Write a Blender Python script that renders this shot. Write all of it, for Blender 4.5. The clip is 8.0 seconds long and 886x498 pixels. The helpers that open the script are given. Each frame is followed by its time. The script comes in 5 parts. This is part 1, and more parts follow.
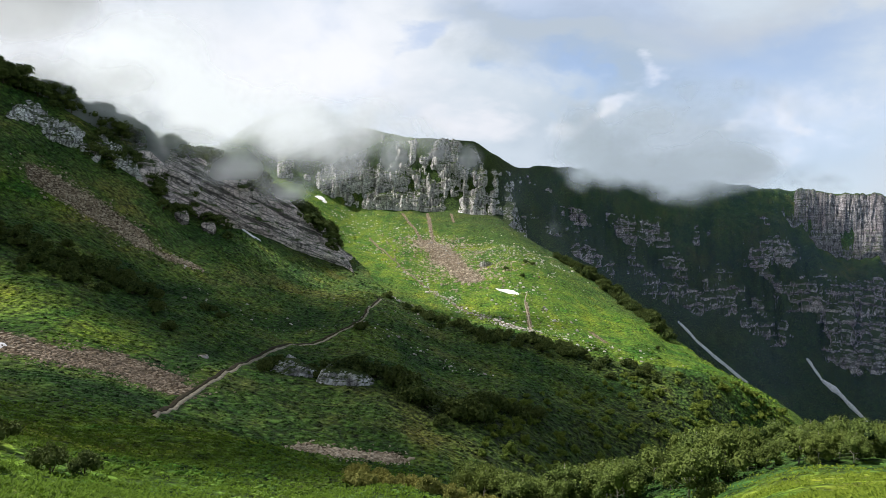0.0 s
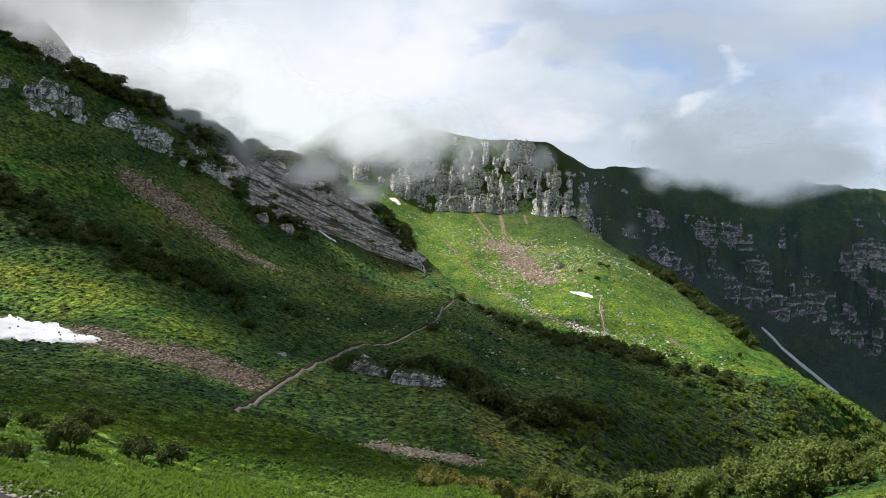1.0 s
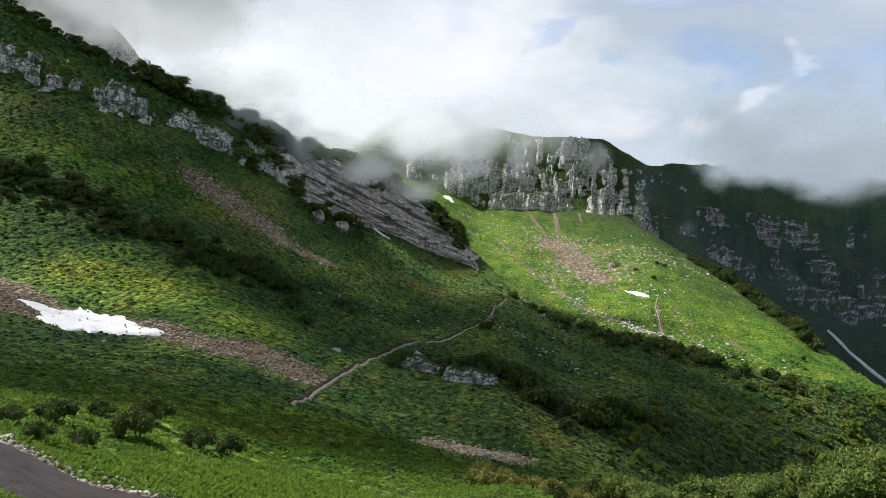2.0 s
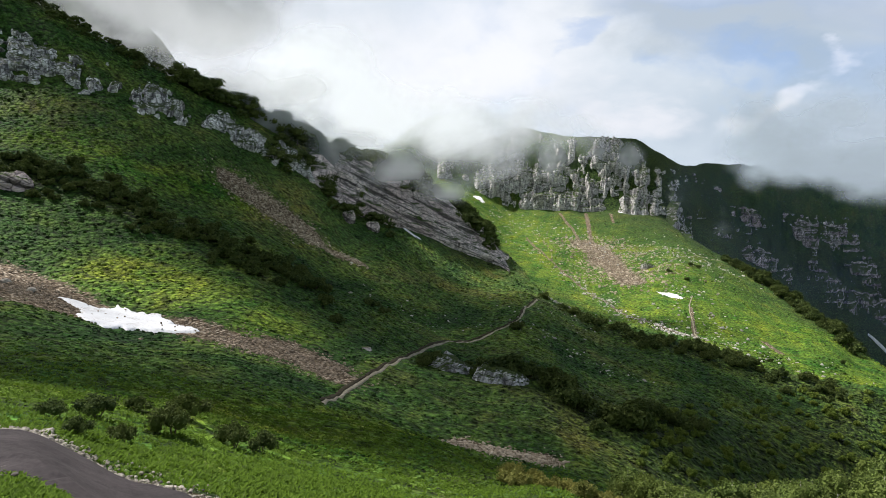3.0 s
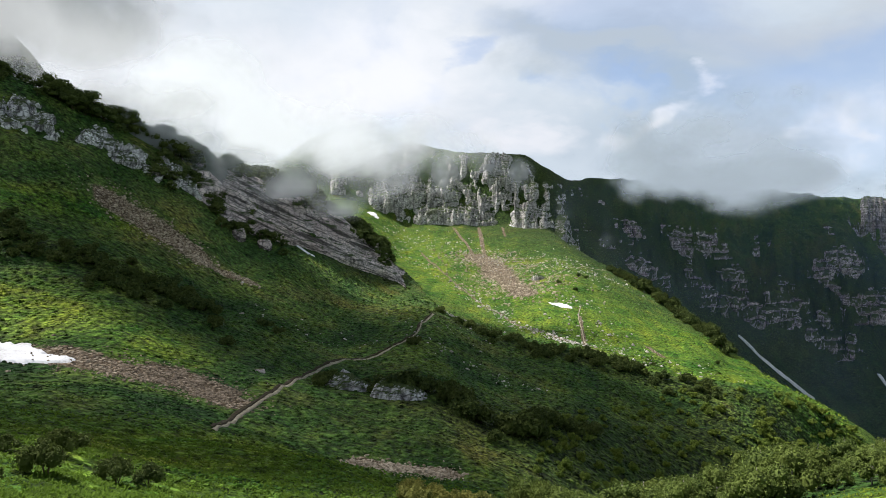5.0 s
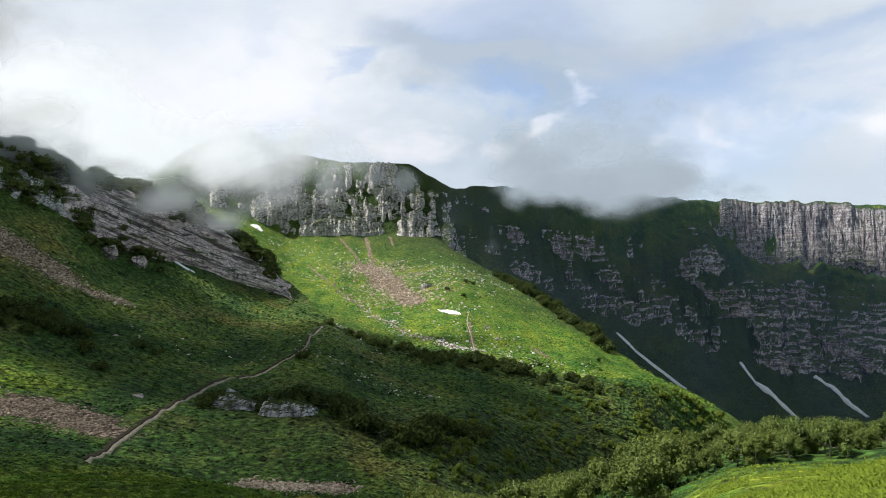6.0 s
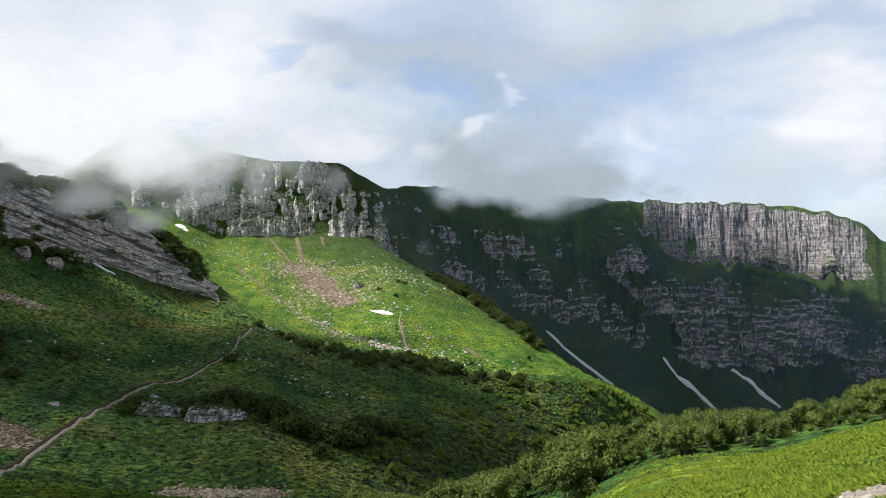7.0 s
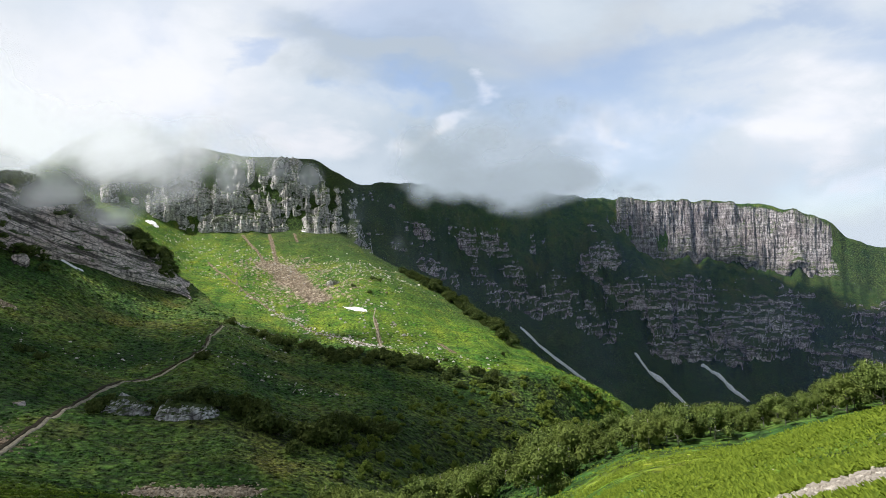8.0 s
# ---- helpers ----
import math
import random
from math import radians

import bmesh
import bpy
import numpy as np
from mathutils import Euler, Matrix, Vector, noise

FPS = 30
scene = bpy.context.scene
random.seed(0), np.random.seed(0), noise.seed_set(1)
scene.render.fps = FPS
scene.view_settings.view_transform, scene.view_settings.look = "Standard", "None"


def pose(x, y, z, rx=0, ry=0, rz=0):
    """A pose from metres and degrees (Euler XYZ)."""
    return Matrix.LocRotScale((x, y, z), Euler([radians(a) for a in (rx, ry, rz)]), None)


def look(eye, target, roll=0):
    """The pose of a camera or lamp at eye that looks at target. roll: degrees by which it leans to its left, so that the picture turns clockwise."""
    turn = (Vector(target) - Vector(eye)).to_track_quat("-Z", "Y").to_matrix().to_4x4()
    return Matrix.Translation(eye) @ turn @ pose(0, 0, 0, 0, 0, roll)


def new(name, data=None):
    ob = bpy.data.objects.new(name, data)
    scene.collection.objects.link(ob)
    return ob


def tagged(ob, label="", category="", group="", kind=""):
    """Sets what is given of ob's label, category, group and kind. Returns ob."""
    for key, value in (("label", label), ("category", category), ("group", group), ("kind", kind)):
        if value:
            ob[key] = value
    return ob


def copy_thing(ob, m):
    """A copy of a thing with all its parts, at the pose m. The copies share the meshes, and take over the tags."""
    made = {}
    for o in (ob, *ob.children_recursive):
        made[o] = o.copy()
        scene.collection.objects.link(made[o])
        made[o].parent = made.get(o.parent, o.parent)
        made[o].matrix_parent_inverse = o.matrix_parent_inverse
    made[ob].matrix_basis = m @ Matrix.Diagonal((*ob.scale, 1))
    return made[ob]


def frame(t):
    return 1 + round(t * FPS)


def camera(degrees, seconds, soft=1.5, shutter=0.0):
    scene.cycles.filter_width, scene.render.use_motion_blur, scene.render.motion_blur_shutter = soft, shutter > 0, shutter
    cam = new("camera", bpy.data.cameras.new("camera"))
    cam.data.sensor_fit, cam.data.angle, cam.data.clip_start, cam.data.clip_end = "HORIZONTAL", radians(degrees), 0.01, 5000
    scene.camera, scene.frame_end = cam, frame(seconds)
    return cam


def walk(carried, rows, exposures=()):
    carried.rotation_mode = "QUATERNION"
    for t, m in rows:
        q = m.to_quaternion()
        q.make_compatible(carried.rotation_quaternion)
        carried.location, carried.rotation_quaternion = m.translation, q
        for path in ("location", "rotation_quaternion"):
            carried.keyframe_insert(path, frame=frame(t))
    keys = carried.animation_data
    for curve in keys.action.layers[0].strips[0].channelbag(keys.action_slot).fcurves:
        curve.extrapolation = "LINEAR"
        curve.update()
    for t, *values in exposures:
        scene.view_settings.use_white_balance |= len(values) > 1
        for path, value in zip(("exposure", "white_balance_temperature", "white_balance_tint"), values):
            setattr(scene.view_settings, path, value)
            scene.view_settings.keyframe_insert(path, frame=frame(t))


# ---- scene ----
cam = camera(64.9, 8.0, 0.8)
EYE = 1.6
# seconds, yaw, pitch, roll of a camera held at arm's length and turned on the spot
TURNS = [
    (0.0, 0.00, -1.00, -1.00),
    (0.5, 3.11, -0.94, -1.02),
    (1.0, 5.97, -0.97, -1.14),
    (1.5, 8.40, -1.10, -1.27),
    (2.0, 10.33, -1.25, -1.39),
    (3.3, 13.06, -1.24, -1.57),
    (3.5, 13.03, -1.15, -1.64),
    (4.0, 11.75, -0.86, -1.52),
    (4.5, 8.70, -0.40, -1.15),
    (5.0, 4.23, 0.13, -0.33),
    (5.2, 2.29, 0.33, 0.06),
    (6.3, -7.10, 0.85, 1.81),
    (6.5, -8.28, 0.81, 1.84),
    (7.0, -10.52, 0.64, 1.78),
    (7.5, -11.87, 0.45, 1.68),
    (8.0, -12.63, 0.30, 1.76),
]
walk(cam, [(t, pose(-0.4 * math.sin(radians(yaw)), 0.4 * math.cos(radians(yaw)) - 0.4, EYE, 90 + pitch, roll, yaw)) for t, yaw, pitch, roll in TURNS], [(0.0, 0.62, 6450, 14), (8.0, 0.62, 6450, 14)])

# ---- light ----
SUN_BEARING, SUN_HEIGHT = -74.0, 54.0
TO_SUN = Vector((math.sin(radians(SUN_BEARING)) * math.cos(radians(SUN_HEIGHT)),
                 math.cos(radians(SUN_BEARING)) * math.cos(radians(SUN_HEIGHT)), math.sin(radians(SUN_HEIGHT))))
sun = new("sun", bpy.data.lights.new("sun", "SUN"))
sun.data.energy, sun.data.angle, sun.data.color = 5.0, radians(0.6), (1.0, 0.965, 0.91)
sun.matrix_world = look(TO_SUN * 2000, (0, 0, 0))


def tree_of(owner):
    """A node tree helper: add(type, inputs by name or number, settings) -> node."""
    owner.use_nodes = True
    tree = owner.node_tree
    tree.nodes.clear()

    def add(kind, inputs=None, **settings):
        node = tree.nodes.new(kind)
        for key, value in settings.items():
            setattr(node, key, value)
        for key, value in (inputs or {}).items():
            if isinstance(value, bpy.types.NodeSocket):
                tree.links.new(value, node.inputs[key])
            else:
                node.inputs[key].default_value = value
        return node

    def ramp(fac, stops, mode="LINEAR"):
        node = tree.nodes.new("ShaderNodeValToRGB")
        node.color_ramp.interpolation = mode
        while len(node.color_ramp.elements) < len(stops):
            node.color_ramp.elements.new(0.5)
        for element, (place, shade) in zip(node.color_ramp.elements, stops):
            element.position = place
            element.color = (*shade, 1) if isinstance(shade, tuple) else (shade, shade, shade, 1)
        tree.links.new(fac, node.inputs[0])
        return node.outputs[0]

    def maths(op, a, b=0.0, clamp=False):
        return add("ShaderNodeMath", {0: a, 1: b}, operation=op, use_clamp=clamp).outputs[0]

    def blend(fac, a, b, how="MIX"):
        node = add("ShaderNodeMix", {0: fac}, data_type="RGBA", blend_type=how)
        for slot, value in ((6, a), (7, b)):
            if isinstance(value, bpy.types.NodeSocket):
                tree.links.new(value, node.inputs[slot])
            else:
                node.inputs[slot].default_value = (*value, 1)
        return node.outputs[2]

    def fractal(vector, scale, detail=5.0, rough=0.55, warp=0.0):
        return add("ShaderNodeTexNoise", {"Vector": vector, "Scale": scale, "Detail": detail, "Roughness": rough, "Distortion": warp}).outputs[0]

    return add, ramp, maths, blend, fractal, tree


world = bpy.data.worlds.new("sky")
scene.world = world
add, ramp, maths, blend, fractal, tree = tree_of(world)
sky = add("ShaderNodeTexSky", sky_type="NISHITA", sun_disc=False, sun_elevation=radians(SUN_HEIGHT),
          sun_rotation=radians(SUN_BEARING), altitude=1900.0, dust_density=1.5)
way = add("ShaderNodeTexCoord").outputs["Generated"]
flat = add("ShaderNodeMapping", {"Vector": way, "Scale": (1.0, 1.0, 1.9), "Location": (0.37, 0.1, 0.0)}).outputs[0]
cover = fractal(flat, 2.1, 7.0, 0.5, 0.5)
billows = fractal(add("ShaderNodeMapping", {"Vector": flat, "Location": (1.3, 0.7, 2.1)}).outputs[0], 5.0, 8.0, 0.56, 0.3)
curls = fractal(add("ShaderNodeMapping", {"Vector": flat, "Location": (4.3, 2.7, 0.6)}).outputs[0], 5.5, 8.0, 0.56, 0.3)
axes = add("ShaderNodeSeparateXYZ", {0: way}).outputs
turned = maths("DEGREES", maths("ARCTAN2", axes[0], axes[1]))
height = maths("DEGREES", maths("ARCSINE", axes[2]))
# torn edges: the places of the clouds are stirred by two fractals
turned = maths("ADD", turned, maths("MULTIPLY", maths("SUBTRACT", billows, 0.5), 26.0))
height_torn = maths("ADD", height, maths("MULTIPLY", maths("SUBTRACT", curls, 0.5), 13.0))


def lobe(bearing, elevation, wide, tall, tilt=0.0):
    """1 in the middle of a cloud at this bearing and elevation, 0 past its edge, in degrees."""
    da, de = maths("SUBTRACT", turned, bearing), maths("SUBTRACT", height_torn, elevation)
    if tilt:
        de = maths("SUBTRACT", de, maths("MULTIPLY", da, tilt))
    far = maths("ADD", maths("POWER", maths("DIVIDE", da, wide), 2.0), maths("POWER", maths("DIVIDE", de, tall), 2.0))
    return ramp(maths("SUBTRACT", 1.0, maths("SQRT", far)), [(0.0, 0.0), (0.9, 1.0)], "EASE")


shade = ramp(fractal(add("ShaderNodeMapping", {"Vector": flat, "Location": (3.1, 1.7, 0.4)}).outputs[0], 1.9, 7.0, 0.5, 0.4),
             [(0.32, (0.55, 0.66, 0.75)), (0.50, (0.70, 0.80, 0.87)), (0.66, (0.84, 0.90, 0.95))], "EASE")
mask = ramp(cover, [(0.36, 0.6), (0.52, 1.0)], "EASE")
# gaps of pale blue between the clouds
for gap in ((28, 12.5, 11, 5, 0.0), (8.5, 12.6, 5.5, 1.5, -0.2), (-2.7, 15.0, 3.5, 1.5, 0.2), (42, 3.5, 9, 4.0, 0.0), (37, 15.5, 10, 2.2, 0.1)):
    mask = maths("MULTIPLY", mask, maths("SUBTRACT", 1.0, maths("MULTIPLY", lobe(*gap), 0.42)))
# grey undersides, then the white heads of the clouds
for bearing, elevation, wide, tall, tilt, tone, weight in (
        (9, 16.0, 21, 4.2, -0.10, (0.52, 0.60, 0.64), 0.85), (13, 13.0, 10, 2.0, -0.12, (0.46, 0.56, 0.61), 0.7), (24, 17.0, 14, 3.2, 0.0, (0.60, 0.66, 0.70), 0.7), (19, 7.0, 14, 5.5, -0.1, (0.50, 0.60, 0.69), 0.9),
        (-13, 12.5, 21, 11.0, 0.0, (0.98, 1.02, 1.04), 1.0), (2.5, 9.6, 8, 2.6, -0.05, (0.88, 0.92, 0.96), 0.9), (13.2, 10.6, 3.6, 1.7, 0.5, (0.90, 0.95, 0.99), 0.8), (39.5, 9.2, 7.5, 4.2, 0.0, (1.0, 1.03, 1.06), 0.95),
        (27, 7.6, 5.5, 2.7, 0.3, (0.90, 0.96, 1.02), 0.85), (43.5, 4.8, 4.5, 1.8, 0.2, (0.92, 0.96, 1.02), 0.8), (33, 9.5, 3.5, 1.4, 0.0, (0.88, 0.94, 1.0), 0.6), (17.5, 13.0, 2.6, 0.9, 0.0, (0.9, 0.95, 1.0), 0.7), (-30, 13, 20, 10, 0.0, (0.92, 0.97, 1.0), 0.9)):
    near = maths("MULTIPLY", lobe(bearing, elevation, wide, tall, tilt), weight)
    shade = blend(near, shade, tone)
    mask = maths("MAXIMUM", mask, near)
# the clouds overhead, out of view, are greyed to lessen the sky light
shade = blend(1.0, shade, ramp(axes[2], [(0.36, 1.0), (0.58, 0.30)], "EASE"), "MULTIPLY")
blue = add("ShaderNodeBackground", {"Color": sky.outputs[0], "Strength": 0.11})
cloud = add("ShaderNodeBackground", {"Color": shade, "Strength": 0.63})
both = add("ShaderNodeMixShader", {0: mask, 1: blue.outputs[0], 2: cloud.outputs[0]})
add("ShaderNodeOutputWorld", {"Surface": both.outputs[0]})

# ---- materials ----
def surface(name):
    m = bpy.data.materials.new(name)
    add, ramp, maths, blend, fractal, tree = tree_of(m)
    spot = add("ShaderNodeTexCoord").outputs["Object"]
    return m, spot, add, ramp, maths, blend, fractal, tree


def finish(add, colour, rough, bump=None, strength=0.5, distance=0.1, spec=0.3, thin=0.0):
    inputs = {"Base Color": colour, "Roughness": rough, "Specular IOR Level": spec}
    if bump is not None:
        inputs["Normal"] = add("ShaderNodeBump", {"Height": bump, "Strength": strength, "Distance": distance}).outputs[0]
    shader = add("ShaderNodeBsdfPrincipled", inputs).outputs[0]
    if thin:
        glow = add("ShaderNodeBsdfTranslucent", {"Color": colour}).outputs[0]
        shader = add("ShaderNodeMixShader", {0: thin, 1: shader, 2: glow}).outputs[0]
    add("ShaderNodeOutputMaterial", {"Surface": shader})


def turf_material():
    """Alpine meadow: lush herbs, olive heath and dry grass in clumps, with bare stony ground where the sheet's zones say so."""
    m, spot, add, ramp, maths, blend, fractal, tree = surface("alpine_turf")
    wide = fractal(spot, 0.014, 4.0, 0.55, 0.6)
    mid = fractal(spot, 0.07, 6.0, 0.62, 0.5)
    fine = fractal(spot, 0.55, 4.0, 0.65)
    grain = fractal(spot, 2.6, 3.0, 0.7)
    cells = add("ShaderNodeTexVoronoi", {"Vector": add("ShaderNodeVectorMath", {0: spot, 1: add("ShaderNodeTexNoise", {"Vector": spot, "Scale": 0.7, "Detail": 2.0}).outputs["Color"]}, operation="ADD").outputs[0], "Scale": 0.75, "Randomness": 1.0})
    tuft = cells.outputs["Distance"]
    each = add("ShaderNodeSeparateColor", {0: cells.outputs["Color"]}).outputs[0]
    green = ramp(maths("ADD", maths("MULTIPLY", wide, 0.55), maths("MULTIPLY", mid, 0.45)),
                 [(0.36, (0.016, 0.050, 0.012)), (0.44, (0.036, 0.092, 0.018)), (0.52, (0.070, 0.132, 0.025)), (0.60, (0.122, 0.152, 0.038))])
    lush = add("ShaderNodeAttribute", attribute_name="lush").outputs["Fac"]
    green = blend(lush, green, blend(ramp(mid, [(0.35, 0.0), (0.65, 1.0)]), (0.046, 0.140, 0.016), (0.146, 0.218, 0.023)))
    streak = fractal(add("ShaderNodeMapping", {"Vector": spot, "Scale": (0.07, 0.009, 0.07)}).outputs[0], 1.0, 4.0, 0.6, 0.3)
    green = blend(0.8, green, ramp(streak, [(0.36, (0.58, 0.70, 0.62)), (0.50, (1.0, 1.0, 1.0)), (0.62, (1.55, 1.22, 1.0))]), "MULTIPLY")
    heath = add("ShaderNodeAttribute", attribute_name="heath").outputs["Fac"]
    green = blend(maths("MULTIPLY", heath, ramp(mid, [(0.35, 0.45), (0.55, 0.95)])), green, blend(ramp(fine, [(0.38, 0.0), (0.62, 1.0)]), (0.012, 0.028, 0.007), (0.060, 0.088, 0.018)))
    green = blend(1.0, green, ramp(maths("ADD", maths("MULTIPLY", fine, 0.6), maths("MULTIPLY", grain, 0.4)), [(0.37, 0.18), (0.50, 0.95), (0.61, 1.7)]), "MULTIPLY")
    # clump tops lightened, gaps between clumps darkened: shade put into the colour
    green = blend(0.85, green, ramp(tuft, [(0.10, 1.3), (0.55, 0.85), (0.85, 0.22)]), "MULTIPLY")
    green = blend(0.45, green, ramp(each, [(0.0, (0.6, 0.68, 0.6)), (0.5, (1.0, 1.0, 1.0)), (1.0, (1.45, 1.3, 1.1))]), "MULTIPLY")
    stones = add("ShaderNodeTexVoronoi", {"Vector": spot, "Scale": 1.3, "Randomness": 1.0})
    tone = ramp(add("ShaderNodeSeparateColor", {0: stones.outputs["Color"]}).outputs[0], [(0.0, (0.150, 0.115, 0.072)), (0.5, (0.27, 0.215, 0.145)), (1.0, (0.46, 0.40, 0.31))])
    earth = blend(ramp(stones.outputs["Distance"], [(0.30, 0.0), (0.62, 1.0)]), tone, (0.085, 0.062, 0.040))
    bare = add("ShaderNodeAttribute", attribute_name="bare").outputs["Fac"]
    edge = ramp(maths("ADD", bare, maths("MULTIPLY", maths("SUBTRACT", fine, 0.5), 1.3)), [(0.42, 0.0), (0.58, 1.0)])
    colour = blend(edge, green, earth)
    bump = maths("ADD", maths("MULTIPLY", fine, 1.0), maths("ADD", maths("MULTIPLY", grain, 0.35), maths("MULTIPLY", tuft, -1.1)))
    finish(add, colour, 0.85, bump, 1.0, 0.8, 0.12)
    return m


def rock_material(name, light, dark, tint, bands, columns, size=1.0, moss=0.5, dip=0.0):
    """Weathered limestone: bedding, joints and moss. bands and columns: how strongly beds and upright joints show."""
    m, spot, add, ramp, maths, blend, fractal, tree = surface(name)
    big = fractal(spot, 0.03 / size, 5.0, 0.6, 0.5)
    mid = fractal(spot, 0.22 / size, 6.0, 0.65, 0.3)
    grain = fractal(spot, 1.6 / size, 4.0, 0.7)
    tipped = add("ShaderNodeMapping", {"Vector": spot, "Rotation": (0, radians(-dip), 0)}).outputs[0]
    beds = fractal(add("ShaderNodeMapping", {"Vector": tipped, "Scale": (0.022, 0.022, 0.45)}).outputs[0], 1.0 / size, 5.0, 0.65, 0.7)
    joints = fractal(add("ShaderNodeMapping", {"Vector": spot, "Scale": (0.30, 0.30, 0.03)}).outputs[0], 1.0 / size, 5.0, 0.65, 0.4)
    colour = ramp(mid, [(0.38, dark), (0.50, light), (0.64, tuple(min(1, 1.35 * c) for c in light))])
    colour = blend(ramp(big, [(0.42, 0.0), (0.62, 0.8)]), colour, tint)
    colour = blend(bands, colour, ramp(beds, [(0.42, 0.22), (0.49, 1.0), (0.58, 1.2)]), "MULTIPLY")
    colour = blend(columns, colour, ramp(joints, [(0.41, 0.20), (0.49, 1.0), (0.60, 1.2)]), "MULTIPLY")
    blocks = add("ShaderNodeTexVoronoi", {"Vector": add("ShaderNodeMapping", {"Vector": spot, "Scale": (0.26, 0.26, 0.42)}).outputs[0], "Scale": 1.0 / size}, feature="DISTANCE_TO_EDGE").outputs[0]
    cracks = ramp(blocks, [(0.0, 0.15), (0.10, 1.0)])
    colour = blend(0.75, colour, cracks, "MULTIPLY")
    up = add("ShaderNodeSeparateXYZ", {0: add("ShaderNodeNewGeometry").outputs["Normal"]}).outputs[2]
    green = ramp(maths("ADD", maths("MULTIPLY", up, 0.65), maths("MULTIPLY", mid, 0.6)), [(0.74 - 0.22 * moss, 0.0), (0.92 - 0.22 * moss, 1.0)])
    colour = blend(green, colour, blend(grain, (0.020, 0.040, 0.010), (0.070, 0.105, 0.022)))
    bump = maths("ADD", maths("ADD", maths("MULTIPLY", mid, 1.2), maths("MULTIPLY", grain, 0.4)), maths("ADD", maths("MULTIPLY", cracks, 0.35), maths("ADD", maths("MULTIPLY", beds, 1.6 * bands), maths("MULTIPLY", joints, 1.6 * columns))))
    finish(add, colour, 0.85, bump, 0.9, 1.4 * size, 0.2)
    return m


def stone_material(name, light, dark):
    m, spot, add, ramp, maths, blend, fractal, tree = surface(name)
    mid = fractal(spot, 1.4, 5.0, 0.65)
    grain = fractal(spot, 9.0, 4.0, 0.7)
    luck = add("ShaderNodeNewGeometry").outputs["Random Per Island"]
    colour = blend(luck, dark, light)
    colour = blend(0.7, colour, ramp(mid, [(0.3, 0.55), (0.6, 1.15)]), "MULTIPLY")
    finish(add, colour, 0.85, maths("ADD", mid, maths("MULTIPLY", grain, 0.4)), 0.6, 0.08, 0.2)
    return m


def leaf_material(name, dark, light, thin=0.3):
    m, spot, add, ramp, maths, blend, fractal, tree = surface(name)
    luck = add("ShaderNodeNewGeometry").outputs["Random Per Island"]
    whole = add("ShaderNodeObjectInfo").outputs["Random"]
    clump = fractal(spot, 0.9, 3.0, 0.6)
    colour = blend(maths("ADD", maths("MULTIPLY", luck, 0.75), maths("SUBTRACT", maths("MULTIPLY", clump, 0.8), 0.3), True), dark, light)
    colour = blend(maths("MULTIPLY", whole, 0.45), colour, tuple(0.5 * (a + b) * k for a, b, k in zip(dark, light, (1.25, 1.05, 0.8))))
    finish(add, colour, 0.75, None, spec=0.1, thin=thin)
    return m


def bark_material(name, light, dark):
    m, spot, add, ramp, maths, blend, fractal, tree = surface(name)
    rings = fractal(add("ShaderNodeMapping", {"Vector": spot, "Scale": (3, 3, 9)}).outputs[0], 1.0, 4.0, 0.7)
    finish(add, ramp(rings, [(0.40, dark), (0.52, light)]), 0.8, rings, 0.4, 0.02)
    return m


def snow_material():
    m, spot, add, ramp, maths, blend, fractal, tree = surface("old_snow")
    wide = fractal(spot, 0.25, 5.0, 0.6)
    grain = fractal(spot, 2.4, 5.0, 0.7)
    dirt = ramp(maths("ADD", maths("MULTIPLY", wide, 0.5), maths("MULTIPLY", grain, 0.5)), [(0.34, (0.30, 0.27, 0.24)), (0.42, (0.68, 0.68, 0.68)), (0.50, (0.84, 0.855, 0.87))])
    finish(add, dirt, 0.6, maths("ADD", wide, maths("MULTIPLY", grain, 0.4)), 0.5, 0.3, 0.3)
    return m


def trodden_material(name, light, dark):
    m, spot, add, ramp, maths, blend, fractal, tree = surface(name)
    mid = fractal(spot, 0.8, 5.0, 0.65)
    grain = fractal(spot, 7.0, 4.0, 0.7)
    colour = ramp(maths("ADD", maths("MULTIPLY", mid, 0.6), maths("MULTIPLY", grain, 0.4)), [(0.34, dark), (0.62, light)])
    finish(add, colour, 0.9, maths("ADD", mid, grain), 0.6, 0.06, 0.15)
    return m


TURF = turf_material()
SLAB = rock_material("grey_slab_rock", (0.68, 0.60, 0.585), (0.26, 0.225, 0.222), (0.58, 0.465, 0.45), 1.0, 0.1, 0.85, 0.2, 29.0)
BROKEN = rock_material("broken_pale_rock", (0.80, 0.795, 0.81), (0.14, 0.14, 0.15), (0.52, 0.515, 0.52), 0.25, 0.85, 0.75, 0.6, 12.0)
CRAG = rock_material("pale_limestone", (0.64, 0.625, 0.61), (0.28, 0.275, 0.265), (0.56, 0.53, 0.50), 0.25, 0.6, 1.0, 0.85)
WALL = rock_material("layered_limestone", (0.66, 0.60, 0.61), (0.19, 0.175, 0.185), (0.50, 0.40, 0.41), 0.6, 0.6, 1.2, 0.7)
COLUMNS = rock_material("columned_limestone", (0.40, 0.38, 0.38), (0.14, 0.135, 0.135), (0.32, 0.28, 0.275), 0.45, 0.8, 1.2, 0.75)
PALE_STONE = stone_material("pale_stone", (0.60, 0.575, 0.53), (0.22, 0.20, 0.18))
GREY_STONE = stone_material("dark_grey_stone", (0.20, 0.18, 0.165), (0.06, 0.052, 0.048))
CHIP_STONE = stone_material("chipped_pale_stone", (0.44, 0.41, 0.35), (0.20, 0.18, 0.145))
TAN_STONE = stone_material("tan_stone", (0.50, 0.43, 0.33), (0.20, 0.16, 0.11))
